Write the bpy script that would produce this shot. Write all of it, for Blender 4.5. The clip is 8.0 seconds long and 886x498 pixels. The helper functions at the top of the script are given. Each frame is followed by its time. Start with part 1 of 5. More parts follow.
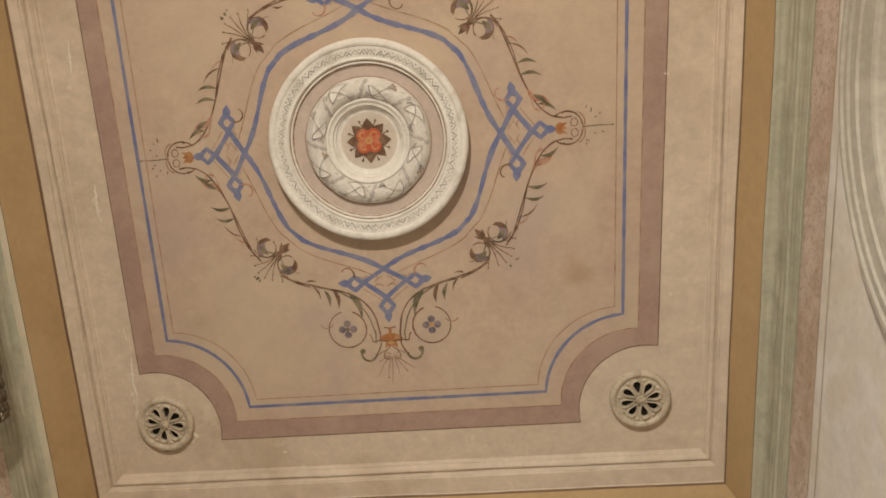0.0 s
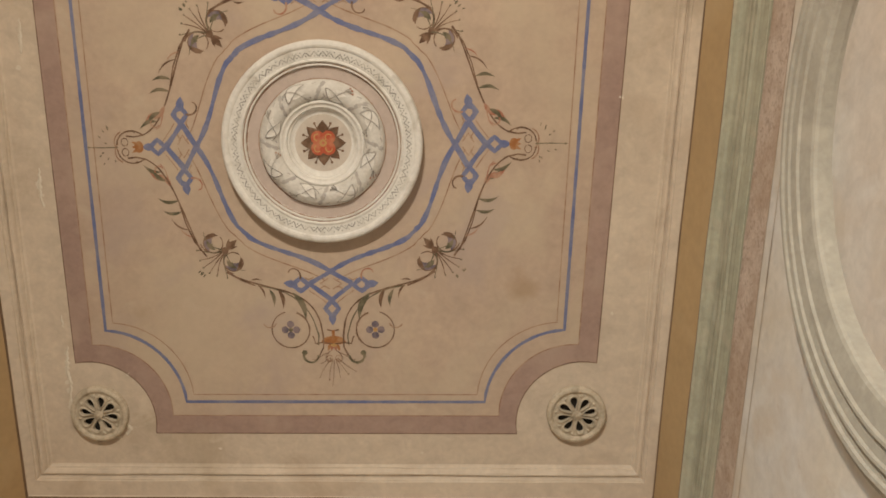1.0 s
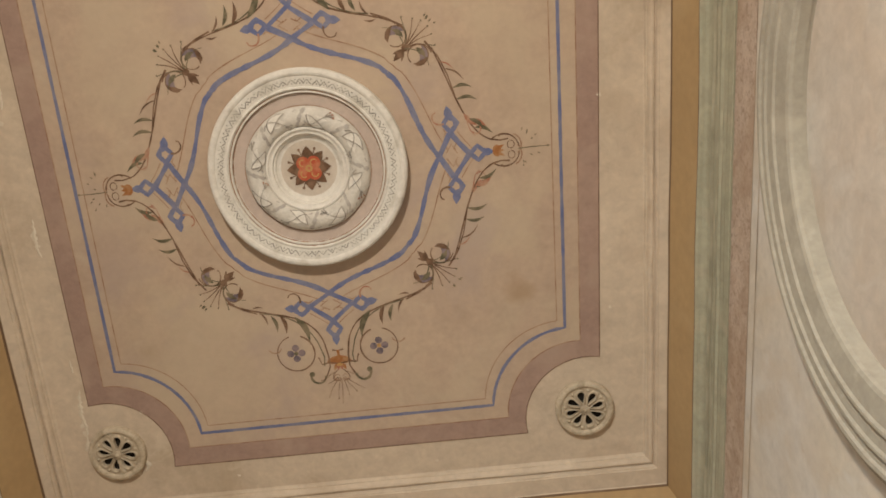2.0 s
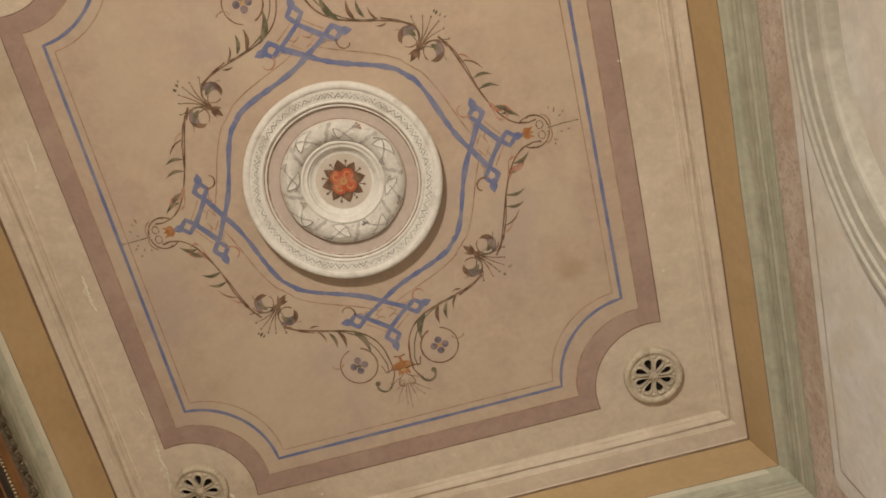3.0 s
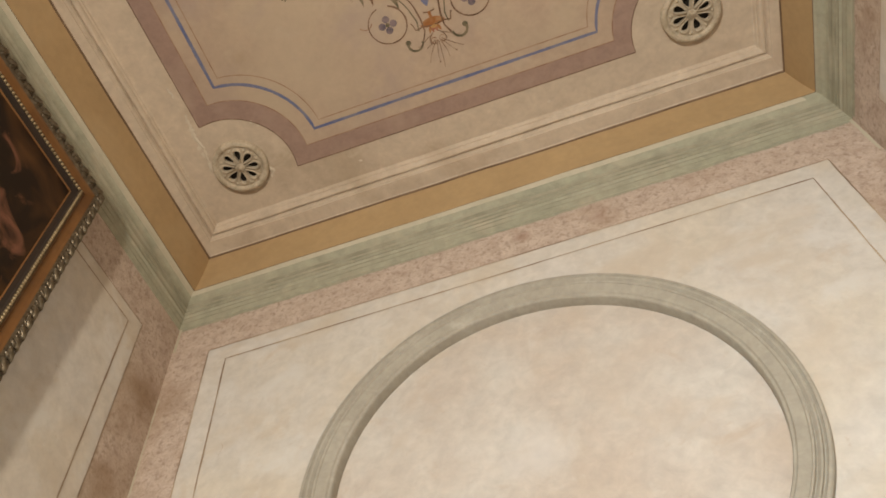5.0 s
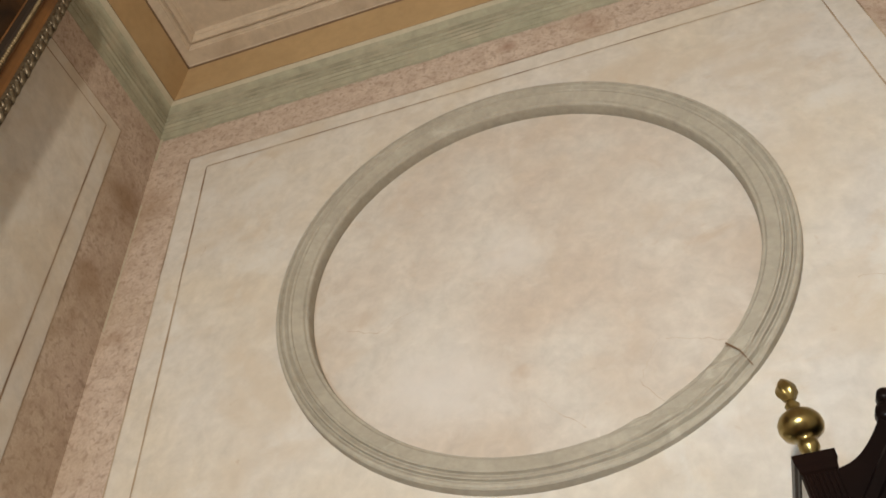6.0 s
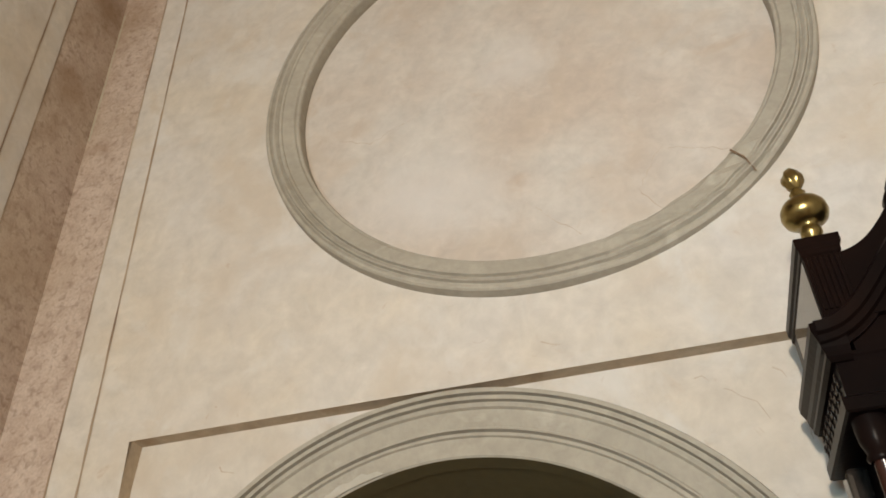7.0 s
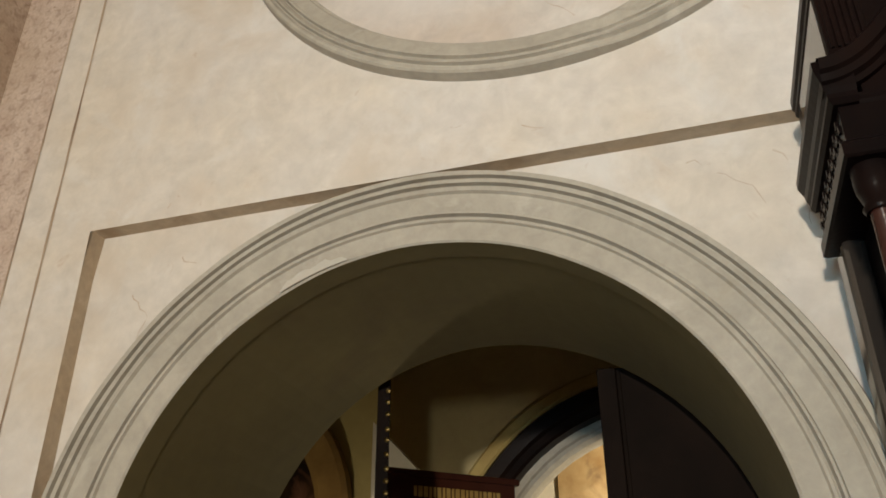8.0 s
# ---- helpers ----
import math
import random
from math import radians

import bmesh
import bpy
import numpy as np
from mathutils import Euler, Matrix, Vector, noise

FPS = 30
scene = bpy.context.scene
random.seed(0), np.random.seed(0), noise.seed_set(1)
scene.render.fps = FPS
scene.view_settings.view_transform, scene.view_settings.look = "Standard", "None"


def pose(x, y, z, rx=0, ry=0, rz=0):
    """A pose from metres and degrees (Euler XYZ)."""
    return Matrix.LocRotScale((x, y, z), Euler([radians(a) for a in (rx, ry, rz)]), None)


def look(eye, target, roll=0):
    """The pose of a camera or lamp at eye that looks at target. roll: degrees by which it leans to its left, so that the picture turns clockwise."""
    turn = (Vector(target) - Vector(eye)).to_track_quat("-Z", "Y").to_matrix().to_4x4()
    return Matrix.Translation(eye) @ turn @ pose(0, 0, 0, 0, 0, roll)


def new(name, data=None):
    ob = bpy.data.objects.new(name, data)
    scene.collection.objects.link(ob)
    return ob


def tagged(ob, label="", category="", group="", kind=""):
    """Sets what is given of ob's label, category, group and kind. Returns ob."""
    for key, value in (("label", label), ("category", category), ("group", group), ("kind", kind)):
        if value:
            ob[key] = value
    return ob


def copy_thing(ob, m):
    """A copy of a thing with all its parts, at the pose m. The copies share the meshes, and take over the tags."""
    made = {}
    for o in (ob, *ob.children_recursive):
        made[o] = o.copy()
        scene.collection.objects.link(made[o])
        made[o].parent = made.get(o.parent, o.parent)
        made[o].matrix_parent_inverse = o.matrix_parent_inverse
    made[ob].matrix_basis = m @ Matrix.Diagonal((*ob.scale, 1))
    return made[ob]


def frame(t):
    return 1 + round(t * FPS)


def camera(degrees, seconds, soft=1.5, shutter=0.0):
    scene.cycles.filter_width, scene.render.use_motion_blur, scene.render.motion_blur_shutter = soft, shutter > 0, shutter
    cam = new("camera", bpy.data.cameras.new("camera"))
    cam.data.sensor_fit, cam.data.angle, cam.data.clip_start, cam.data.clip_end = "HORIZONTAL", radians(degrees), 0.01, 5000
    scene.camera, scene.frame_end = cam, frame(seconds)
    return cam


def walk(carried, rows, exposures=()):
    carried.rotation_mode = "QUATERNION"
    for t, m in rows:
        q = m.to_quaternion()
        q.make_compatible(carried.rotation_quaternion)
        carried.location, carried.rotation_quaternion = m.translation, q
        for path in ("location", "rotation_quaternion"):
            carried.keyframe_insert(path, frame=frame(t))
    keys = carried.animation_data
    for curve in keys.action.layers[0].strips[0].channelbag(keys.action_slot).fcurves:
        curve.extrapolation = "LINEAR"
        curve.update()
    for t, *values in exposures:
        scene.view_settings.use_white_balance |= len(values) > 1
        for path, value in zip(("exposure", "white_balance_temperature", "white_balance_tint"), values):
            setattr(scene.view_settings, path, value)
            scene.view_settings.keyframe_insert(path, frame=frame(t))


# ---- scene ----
cam = camera(55.8, 8.0, soft=1.7)
PATH = [
    (0, (0.588, -2.005, 1.683), (0.421, -1.58, 3.63), 17.1),
    (0.5, (0.588, -2.021, 1.683), (0.484, -1.601, 3.636), 12.7),
    (1, (0.628, -2.08, 1.689), (0.564, -1.629, 3.636), 7.6),
    (1.5, (0.671, -2.143, 1.683), (0.611, -1.679, 3.627), 4.8),
    (1.7, (0.67, -2.178, 1.675), (0.614, -1.7, 3.616), 2.9),
    (3, (0.57, -2.226, 1.684), (0.444, -1.733, 3.618), -1.1),
    (3.5, (0.419, -2.226, 1.692), (0.276, -1.658, 3.604), -4.3),
    (4, (0.318, -2.177, 1.689), (0.139, -1.445, 3.542), -6.0),
    (4.5, (0.267, -2.107, 1.666), (0.046, -1.214, 3.442), -6.1),
    (4.7, (0.256, -2.098, 1.659), (0.016, -1.115, 3.384), -6.2),
    (5.8, (0.281, -1.947, 1.576), (-0.07, -0.635, 3.045), -4.4),
    (6, (0.258, -1.933, 1.558), (-0.099, -0.568, 2.975), -4.3),
    (6.5, (0.236, -1.871, 1.532), (-0.159, -0.394, 2.822), -3.4),
    (7, (0.209, -1.77, 1.476), (-0.212, -0.207, 2.652), -2.6),
    (7.5, (0.205, -1.626, 1.411), (-0.247, 0.005, 2.477), -1.5),
    (8, (0.246, -1.496, 1.369), (-0.278, 0.194, 2.301), -0.2),
]
walk(cam, [(t, look(eye, target, roll)) for t, eye, target, roll in PATH],
     exposures=[(0.0, 0.03), (1.5, -0.10), (3.0, -0.06), (4.5, 0.04), (6.0, -0.28), (7.0, -0.36), (8.0, -0.36)])

# ---- world and lamps ----
world = bpy.data.worlds.new("world")
scene.world = world
world.use_nodes = True
world.node_tree.nodes["Background"].inputs[0].default_value = (0.9, 0.75, 0.55, 1)
world.node_tree.nodes["Background"].inputs[1].default_value = 0.02


YF_DOOR = -5.98       # cool daylight falls in by an unseen, assumed doorway behind the camera


def area_lamp(name, eye, target, size, watts, colour, spread=180):
    data = bpy.data.lights.new(name, "AREA")
    data.spread = radians(spread)
    data.shape, data.size, data.energy, data.color = "DISK", size, watts, colour
    ob = new(name, data)
    ob.matrix_world = look(eye, target)
    return ob


area_lamp("hall_lamp", (-0.02, -4.95, 1.85), (0.50, -0.35, 2.85), 0.26, 164, (1.0, 0.880, 0.722), 150)
area_lamp("inferred_daylight", (-1.0, YF_DOOR, 1.25), (1.0, 0.0, 2.45), 0.85, 15, (0.46, 0.78, 1.0), 64)

# ---- materials ----


def material(name):
    m = bpy.data.materials.new(name)
    m.use_nodes = True
    return m, m.node_tree.nodes, m.node_tree.links, m.node_tree.nodes["Principled BSDF"]


def surface(name, base, other, scale=6.0, fine=60.0, rough=0.85, bump=0.15, stain=None, stain_scale=2.0, stain_at=0.62,
            metal=0.0, contrast=0.18, coords="Object", depth=0.004, grit=0.16, mottle=0.0, gloss=0.5, spots=(), blots=()):
    """A worn surface: a base colour that drifts to another at one scale, grain at a second, and stains and blots with a
    shape of their own.
    """
    m, n, l, p = material(name)
    co = n.new("ShaderNodeTexCoord")
    big, small = n.new("ShaderNodeTexNoise"), n.new("ShaderNodeTexNoise")
    for t, sc, det in ((big, scale, 5), (small, fine, 3)):
        t.inputs["Scale"].default_value, t.inputs["Detail"].default_value = sc, det
        l.new(co.outputs[coords], t.inputs["Vector"])
    ramp = n.new("ShaderNodeMapRange")
    ramp.inputs["From Min"].default_value, ramp.inputs["From Max"].default_value = 0.5 - contrast, 0.5 + contrast
    l.new(big.outputs["Fac"], ramp.inputs["Value"])
    mix = n.new("ShaderNodeMix")
    mix.data_type = "RGBA"
    mix.inputs["A"].default_value, mix.inputs["B"].default_value = (*base, 1), (*other, 1)
    l.new(ramp.outputs["Result"], mix.inputs["Factor"])
    out = mix.outputs["Result"]
    grain = n.new("ShaderNodeMix")
    grain.data_type, grain.blend_type = "RGBA", "MULTIPLY"
    grain.inputs["Factor"].default_value = grit
    l.new(out, grain.inputs["A"])
    g = n.new("ShaderNodeMapRange")
    g.inputs["From Min"].default_value, g.inputs["From Max"].default_value = 0.3, 0.7
    g.inputs["To Min"].default_value, g.inputs["To Max"].default_value = 0.72, 1.2
    l.new(small.outputs["Fac"], g.inputs["Value"])
    l.new(g.outputs["Result"], grain.inputs["B"])
    out = grain.outputs["Result"]
    if mottle:
        mid = n.new("ShaderNodeTexNoise")
        mid.inputs["Scale"].default_value, mid.inputs["Detail"].default_value, mid.inputs["Roughness"].default_value = scale * 5.5, 7, 0.68
        mid.inputs["Distortion"].default_value = 0.4
        l.new(co.outputs[coords], mid.inputs["Vector"])
        mr = n.new("ShaderNodeMapRange")
        mr.inputs["From Min"].default_value, mr.inputs["From Max"].default_value = 0.32, 0.68
        mr.inputs["To Min"].default_value, mr.inputs["To Max"].default_value = 1 - mottle, 1 + mottle
        l.new(mid.outputs["Fac"], mr.inputs["Value"])
        mm = n.new("ShaderNodeMix")
        mm.data_type, mm.blend_type = "RGBA", "MULTIPLY"
        mm.inputs["Factor"].default_value = 1.0
        l.new(out, mm.inputs["A"])
        l.new(mr.outputs["Result"], mm.inputs["B"])
        out = mm.outputs["Result"]
    if stain:
        s_tex = n.new("ShaderNodeTexNoise")
        s_tex.inputs["Scale"].default_value, s_tex.inputs["Detail"].default_value = stain_scale, 6
        s_tex.inputs["Distortion"].default_value = 0.6
        l.new(co.outputs[coords], s_tex.inputs["Vector"])
        r = n.new("ShaderNodeMapRange")
        r.inputs["From Min"].default_value, r.inputs["From Max"].default_value = stain_at - 0.06, stain_at + 0.12
        r.inputs["To Max"].default_value = 0.6
        l.new(s_tex.outputs["Fac"], r.inputs["Value"])
        sm = n.new("ShaderNodeMix")
        sm.data_type = "RGBA"
        sm.inputs["B"].default_value = (*stain, 1)
        l.new(r.outputs["Result"], sm.inputs["Factor"])
        l.new(out, sm.inputs["A"])
        out = sm.outputs["Result"]
    for col, sc, at, top in spots:
        t = n.new("ShaderNodeTexNoise")
        t.inputs["Scale"].default_value, t.inputs["Detail"].default_value, t.inputs["Roughness"].default_value = sc, 8, 0.62
        t.inputs["Distortion"].default_value = 0.5
        l.new(co.outputs[coords], t.inputs["Vector"])
        r = n.new("ShaderNodeMapRange")
        r.inputs["From Min"].default_value, r.inputs["From Max"].default_value = at, at + 0.13
        r.inputs["To Max"].default_value = top
        l.new(t.outputs["Fac"], r.inputs["Value"])
        sm = n.new("ShaderNodeMix")
        sm.data_type = "RGBA"
        sm.inputs["B"].default_value = (*col, 1)
        l.new(r.outputs["Result"], sm.inputs["Factor"])
        l.new(out, sm.inputs["A"])
        out = sm.outputs["Result"]
    for (bx, by, bz), radius, col, top in blots:
        d, warp = n.new("ShaderNodeVectorMath"), n.new("ShaderNodeMath")
        d.operation, warp.operation = "DISTANCE", "MULTIPLY_ADD"
        d.inputs[1].default_value = (bx, by, bz)
        l.new(co.outputs[coords], d.inputs[0])
        w = n.new("ShaderNodeTexNoise")
        w.inputs["Scale"].default_value = 0.9 / radius
        l.new(co.outputs[coords], w.inputs["Vector"])
        warp.inputs[1].default_value = radius * 1.6
        l.new(w.outputs["Fac"], warp.inputs[0])
        l.new(d.outputs["Value"], warp.inputs[2])
        r = n.new("ShaderNodeMapRange")
        r.inputs["From Min"].default_value, r.inputs["From Max"].default_value = radius * 1.9, radius * 0.9
        r.inputs["To Max"].default_value = top
        l.new(warp.outputs[0], r.inputs["Value"])
        sm = n.new("ShaderNodeMix")
        sm.data_type = "RGBA"
        sm.inputs["B"].default_value = (*col, 1)
        l.new(r.outputs["Result"], sm.inputs["Factor"])
        l.new(out, sm.inputs["A"])
        out = sm.outputs["Result"]
    l.new(out, p.inputs["Base Color"])
    p.inputs["Specular IOR Level"].default_value = gloss
    p.inputs["Roughness"].default_value, p.inputs["Metallic"].default_value = rough, metal
    if bump:
        b = n.new("ShaderNodeBump")
        b.inputs["Strength"].default_value, b.inputs["Distance"].default_value = bump, depth
        add = n.new("ShaderNodeMath")
        add.operation = "ADD"
        l.new(big.outputs["Fac"], add.inputs[0])
        l.new(small.outputs["Fac"], add.inputs[1])
        l.new(add.outputs[0], b.inputs["Height"])
        l.new(b.outputs["Normal"], p.inputs["Normal"])
    return m


FIELD = surface("ceiling_paint", (0.47, 0.365, 0.275), (0.43, 0.325, 0.25), 1.6, 40, stain=(0.49, 0.405, 0.30), stain_scale=1.7, stain_at=0.54, mottle=0.075,
                spots=(((0.395, 0.312, 0.272), 1.3, 0.54, 0.6), ((0.51, 0.43, 0.34), 5.0, 0.60, 0.45)), blots=(((0.86, -1.08, 5.28), 0.075, (0.33, 0.22, 0.13), 0.55), ((-0.86, -0.95, 5.28), 0.05, (0.36, 0.27, 0.18), 0.35)))
MARGIN = surface("margin_paint", (0.575, 0.485, 0.385), (0.505, 0.42, 0.33), 2.2, 40, stain=(0.40, 0.31, 0.225), stain_scale=3, bump=0.35, mottle=0.10, spots=(((0.36, 0.28, 0.19), 2.2, 0.58, 0.45), ((0.62, 0.54, 0.43), 6.0, 0.60, 0.6)))
MAUVE = surface("mauve_paint", (0.355, 0.25, 0.205), (0.315, 0.215, 0.18), 3, 50, stain=(0.42, 0.315, 0.25), stain_scale=4, stain_at=0.6, mottle=0.09)
BLUE = surface("blue_paint", (0.118, 0.140, 0.275), (0.20, 0.205, 0.285), 11, 60, contrast=0.14, mottle=0.10)
BROWNLINE = surface("brown_line_paint", (0.25, 0.135, 0.08), (0.37, 0.25, 0.17), 18, 70, contrast=0.1)
OLIVE = surface("olive_paint", (0.085, 0.078, 0.045), (0.21, 0.17, 0.11), 26, 70, contrast=0.12)
UMBER = surface("umber_paint", (0.105, 0.055, 0.030), (0.22, 0.135, 0.085), 26, 70, contrast=0.12)
VIOLET = surface("violet_paint", (0.115, 0.095, 0.12), (0.24, 0.185, 0.19), 26, 70, contrast=0.1)
ROSE = surface("rose_paint", (0.33, 0.135, 0.085), (0.40, 0.25, 0.17), 26, 70, contrast=0.1)
ORANGE = surface("orange_paint", (0.31, 0.125, 0.04), (0.38, 0.21, 0.10), 30, 70, contrast=0.1)
RED = surface("red_paint", (0.42, 0.085, 0.04), (0.46, 0.17, 0.09), 30, 70, contrast=0.1)
YELLOW = surface("yellow_paint", (0.47, 0.30, 0.11), (0.42, 0.24, 0.09), 22, 70)
GREYLINE = surface("grey_line_paint", (0.25, 0.24, 0.215), (0.42, 0.40, 0.355), 20, 70, contrast=0.1)
OCHRE = surface("ochre_paint", (0.44, 0.308, 0.160), (0.40, 0.277, 0.143), 2.0, 30, stain=(0.475, 0.35, 0.20), stain_scale=2.2, mottle=0.05)
GREEN = surface("green_paint", (0.325, 0.325, 0.245), (0.365, 0.352, 0.268), 3.0, 40, stain=(0.44, 0.385, 0.295), stain_scale=7.5, stain_at=0.60, mottle=0.14, spots=(((0.285, 0.285, 0.215), 3.0, 0.56, 0.5), ((0.47, 0.42, 0.33), 14.0, 0.62, 0.35)))
GREENLINE = surface("green_line_paint", (0.235, 0.225, 0.165), (0.35, 0.33, 0.25), 7, 50, contrast=0.12)
LIP = surface("pale_lip_paint", (0.52, 0.475, 0.37), (0.45, 0.42, 0.32), 6, 50, stain=(0.39, 0.37, 0.28), stain_scale=5)
# the three largest blots turn the west wall's border browner
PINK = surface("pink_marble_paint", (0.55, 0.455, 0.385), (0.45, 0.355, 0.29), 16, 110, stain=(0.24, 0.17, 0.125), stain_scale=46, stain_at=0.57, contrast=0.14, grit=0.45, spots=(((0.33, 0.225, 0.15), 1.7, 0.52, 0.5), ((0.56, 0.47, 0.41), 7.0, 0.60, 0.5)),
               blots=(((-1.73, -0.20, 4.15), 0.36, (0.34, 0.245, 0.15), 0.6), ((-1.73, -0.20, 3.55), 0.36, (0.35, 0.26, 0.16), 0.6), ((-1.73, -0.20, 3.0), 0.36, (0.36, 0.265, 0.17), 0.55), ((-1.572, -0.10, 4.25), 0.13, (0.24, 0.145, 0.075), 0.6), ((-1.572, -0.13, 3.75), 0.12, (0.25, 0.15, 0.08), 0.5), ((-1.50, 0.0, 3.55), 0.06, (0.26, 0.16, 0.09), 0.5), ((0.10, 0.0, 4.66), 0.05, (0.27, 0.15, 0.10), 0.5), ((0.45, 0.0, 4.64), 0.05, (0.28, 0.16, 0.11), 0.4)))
CREAM = surface("cream_paint", (0.582, 0.530, 0.455), (0.580, 0.552, 0.517), 2.1, 30, stain=(0.53, 0.45, 0.355), stain_scale=3.0, stain_at=0.56, bump=0.26, contrast=0.13, mottle=0.095,
                spots=(((0.50, 0.395, 0.285), 4.4, 0.60, 0.5), ((0.64, 0.625, 0.595), 4.6, 0.54, 0.6), ((0.40, 0.28, 0.18), 17.0, 0.65, 0.5)))
DISC = surface("disc_paint", (0.565, 0.53, 0.485), (0.52, 0.45, 0.385), 2.6, 26, stain=(0.50, 0.42, 0.335), stain_scale=5.2, stain_at=0.60, contrast=0.14, bump=0.26, mottle=0.095,
               spots=(((0.47, 0.37, 0.275), 7.5, 0.62, 0.5), ((0.42, 0.31, 0.21), 21.0, 0.65, 0.45), ((0.63, 0.60, 0.56), 5.0, 0.58, 0.55)), blots=(((-0.30, 0.04, 3.05), 0.22, (0.63, 0.615, 0.60), 0.7), ((-0.02, 0.04, 3.50), 0.12, (0.62, 0.60, 0.585), 0.55), ((-0.05, 0.04, 3.02), 0.035, (0.40, 0.29, 0.19), 0.5), ((0.30, 0.04, 3.72), 0.18, (0.50, 0.42, 0.34), 0.35)))
STONEGREY = surface("grey_moulding_paint", (0.385, 0.357, 0.300), (0.340, 0.312, 0.258), 5, 45, stain=(0.46, 0.42, 0.35), stain_scale=9, mottle=0.09, spots=(((0.52, 0.49, 0.43), 8.0, 0.60, 0.6), ((0.30, 0.255, 0.18), 5.0, 0.61, 0.5)))
MEDALLION = surface("medallion_plaster", (0.72, 0.70, 0.655), (0.64, 0.615, 0.57), 9, 55, stain=(0.42, 0.385, 0.325), stain_scale=10, mottle=0.06)
MEDALLIONFIELD = surface("medallion_field_paint", (0.50, 0.415, 0.365), (0.45, 0.37, 0.325), 5, 50, mottle=0.06)
WREATHPLASTER = surface("wreath_plaster", (0.64, 0.615, 0.57), (0.55, 0.525, 0.48), 16, 60, mottle=0.08)
DISHFIELD = surface("dish_field_paint", (0.55, 0.49, 0.43), (0.50, 0.44, 0.375), 6, 50, mottle=0.06)
WREATHLEAF = surface("wreath_leaf_plaster", (0.74, 0.72, 0.675), (0.63, 0.605, 0.56), 18, 60)
WREATHTIE = surface("wreath_tie_paint", (0.36, 0.335, 0.315), (0.48, 0.45, 0.41), 22, 60)
WREATHBAND = surface("wreath_band_paint", (0.19, 0.175, 0.16), (0.38, 0.35, 0.31), 14, 60)
VENT = surface("vent_plaster", (0.53, 0.455, 0.35), (0.43, 0.365, 0.275), 14, 70, stain=(0.27, 0.22, 0.15), stain_scale=22, stain_at=0.56, bump=0.5, mottle=0.14)
VENT_SHADE = surface("vent_shade", (0.012, 0.010, 0.008), (0.02, 0.016, 0.012), 8, 40)
DARKEDGE = surface("dark_edge_paint", (0.13, 0.08, 0.045), (0.20, 0.13, 0.08), 8, 60)
BLACKWOOD = surface("black_wood", (0.008, 0.006, 0.005), (0.014, 0.009, 0.007), 6, 80, rough=0.6, bump=0.1, gloss=0.015)
PENCIL = surface("pencil_line_paint", (0.22, 0.15, 0.10), (0.45, 0.36, 0.26), 3.5, 60, contrast=0.12)
FLOORSTONE = surface("floor_stone", (0.22, 0.155, 0.11), (0.17, 0.12, 0.085), 2.2, 30, rough=0.5)
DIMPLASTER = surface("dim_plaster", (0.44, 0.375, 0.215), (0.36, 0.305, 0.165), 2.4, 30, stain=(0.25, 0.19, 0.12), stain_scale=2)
# browner than the wall, for the reveals of the sunk panel
REVEAL = surface("brown_reveal", (0.44, 0.34, 0.235), (0.49, 0.41, 0.31), 5, 40, stain=(0.28, 0.175, 0.09), stain_scale=6, mottle=0.12)
# arch soffit: its shade is put into this darker olive base
SOFFIT_SHADE = surface("shaded_soffit", (0.160, 0.132, 0.055), (0.130, 0.106, 0.046), 2.4, 30, stain=(0.10, 0.075, 0.04), stain_scale=3)
YELLOWWALL = surface("yellow_wash_plaster", (0.42, 0.33, 0.13), (0.34, 0.255, 0.09), 3, 30, stain=(0.2, 0.14, 0.06), stain_scale=4)
GOLDBAND = surface("gold_brown_band", (0.34, 0.20, 0.06), (0.22, 0.12, 0.035), 9, 60, rough=0.5)
LETTERGILT = surface("letter_gilding", (0.52, 0.36, 0.11), (0.34, 0.22, 0.06), 40, 120, rough=0.35, metal=0.3)
BEADGILT = surface("pale_gilt_beads", (0.40, 0.31, 0.18), (0.26, 0.19, 0.10), 40, 120, rough=0.4, metal=0.3)
WHITEPLASTER = surface("white_plaster", (0.7, 0.64, 0.52), (0.62, 0.55, 0.43), 2.4, 30)
EBONY = surface("ebony_wood", (0.005, 0.0035, 0.0035), (0.010, 0.005, 0.004), 5, 80, rough=0.30, bump=0.1, contrast=0.15, gloss=0.05)
MAHOGANY = surface("mahogany_wood", (0.060, 0.020, 0.012), (0.034, 0.011, 0.008), 6, 90, rough=0.22, bump=0.08, gloss=0.4)
BRASS = surface("polished_brass", (0.38, 0.30, 0.125), (0.24, 0.18, 0.07), 22, 90, rough=0.28, bump=0.04, metal=1.0)
GILT = surface("worn_gilt", (0.30, 0.20, 0.085), (0.15, 0.095, 0.045), 30, 120, rough=0.45, bump=0.3, metal=0.55, contrast=0.2)
SILVERGILT = surface("silvered_carving", (0.19, 0.155, 0.105), (0.07, 0.050, 0.030), 40, 120, rough=0.4, bump=0.35, metal=0.6)
FRAMEBROWN = surface("frame_cove_brown", (0.20, 0.090, 0.025), (0.12, 0.052, 0.016), 8, 80, rough=0.4)
DARKGAP = surface("dark_gap", (0.02, 0.012, 0.008), (0.03, 0.018, 0.01), 8, 60)
IVORY = surface("dial_face", (0.6, 0.56, 0.47), (0.55, 0.5, 0.42), 8, 60, rough=0.4)


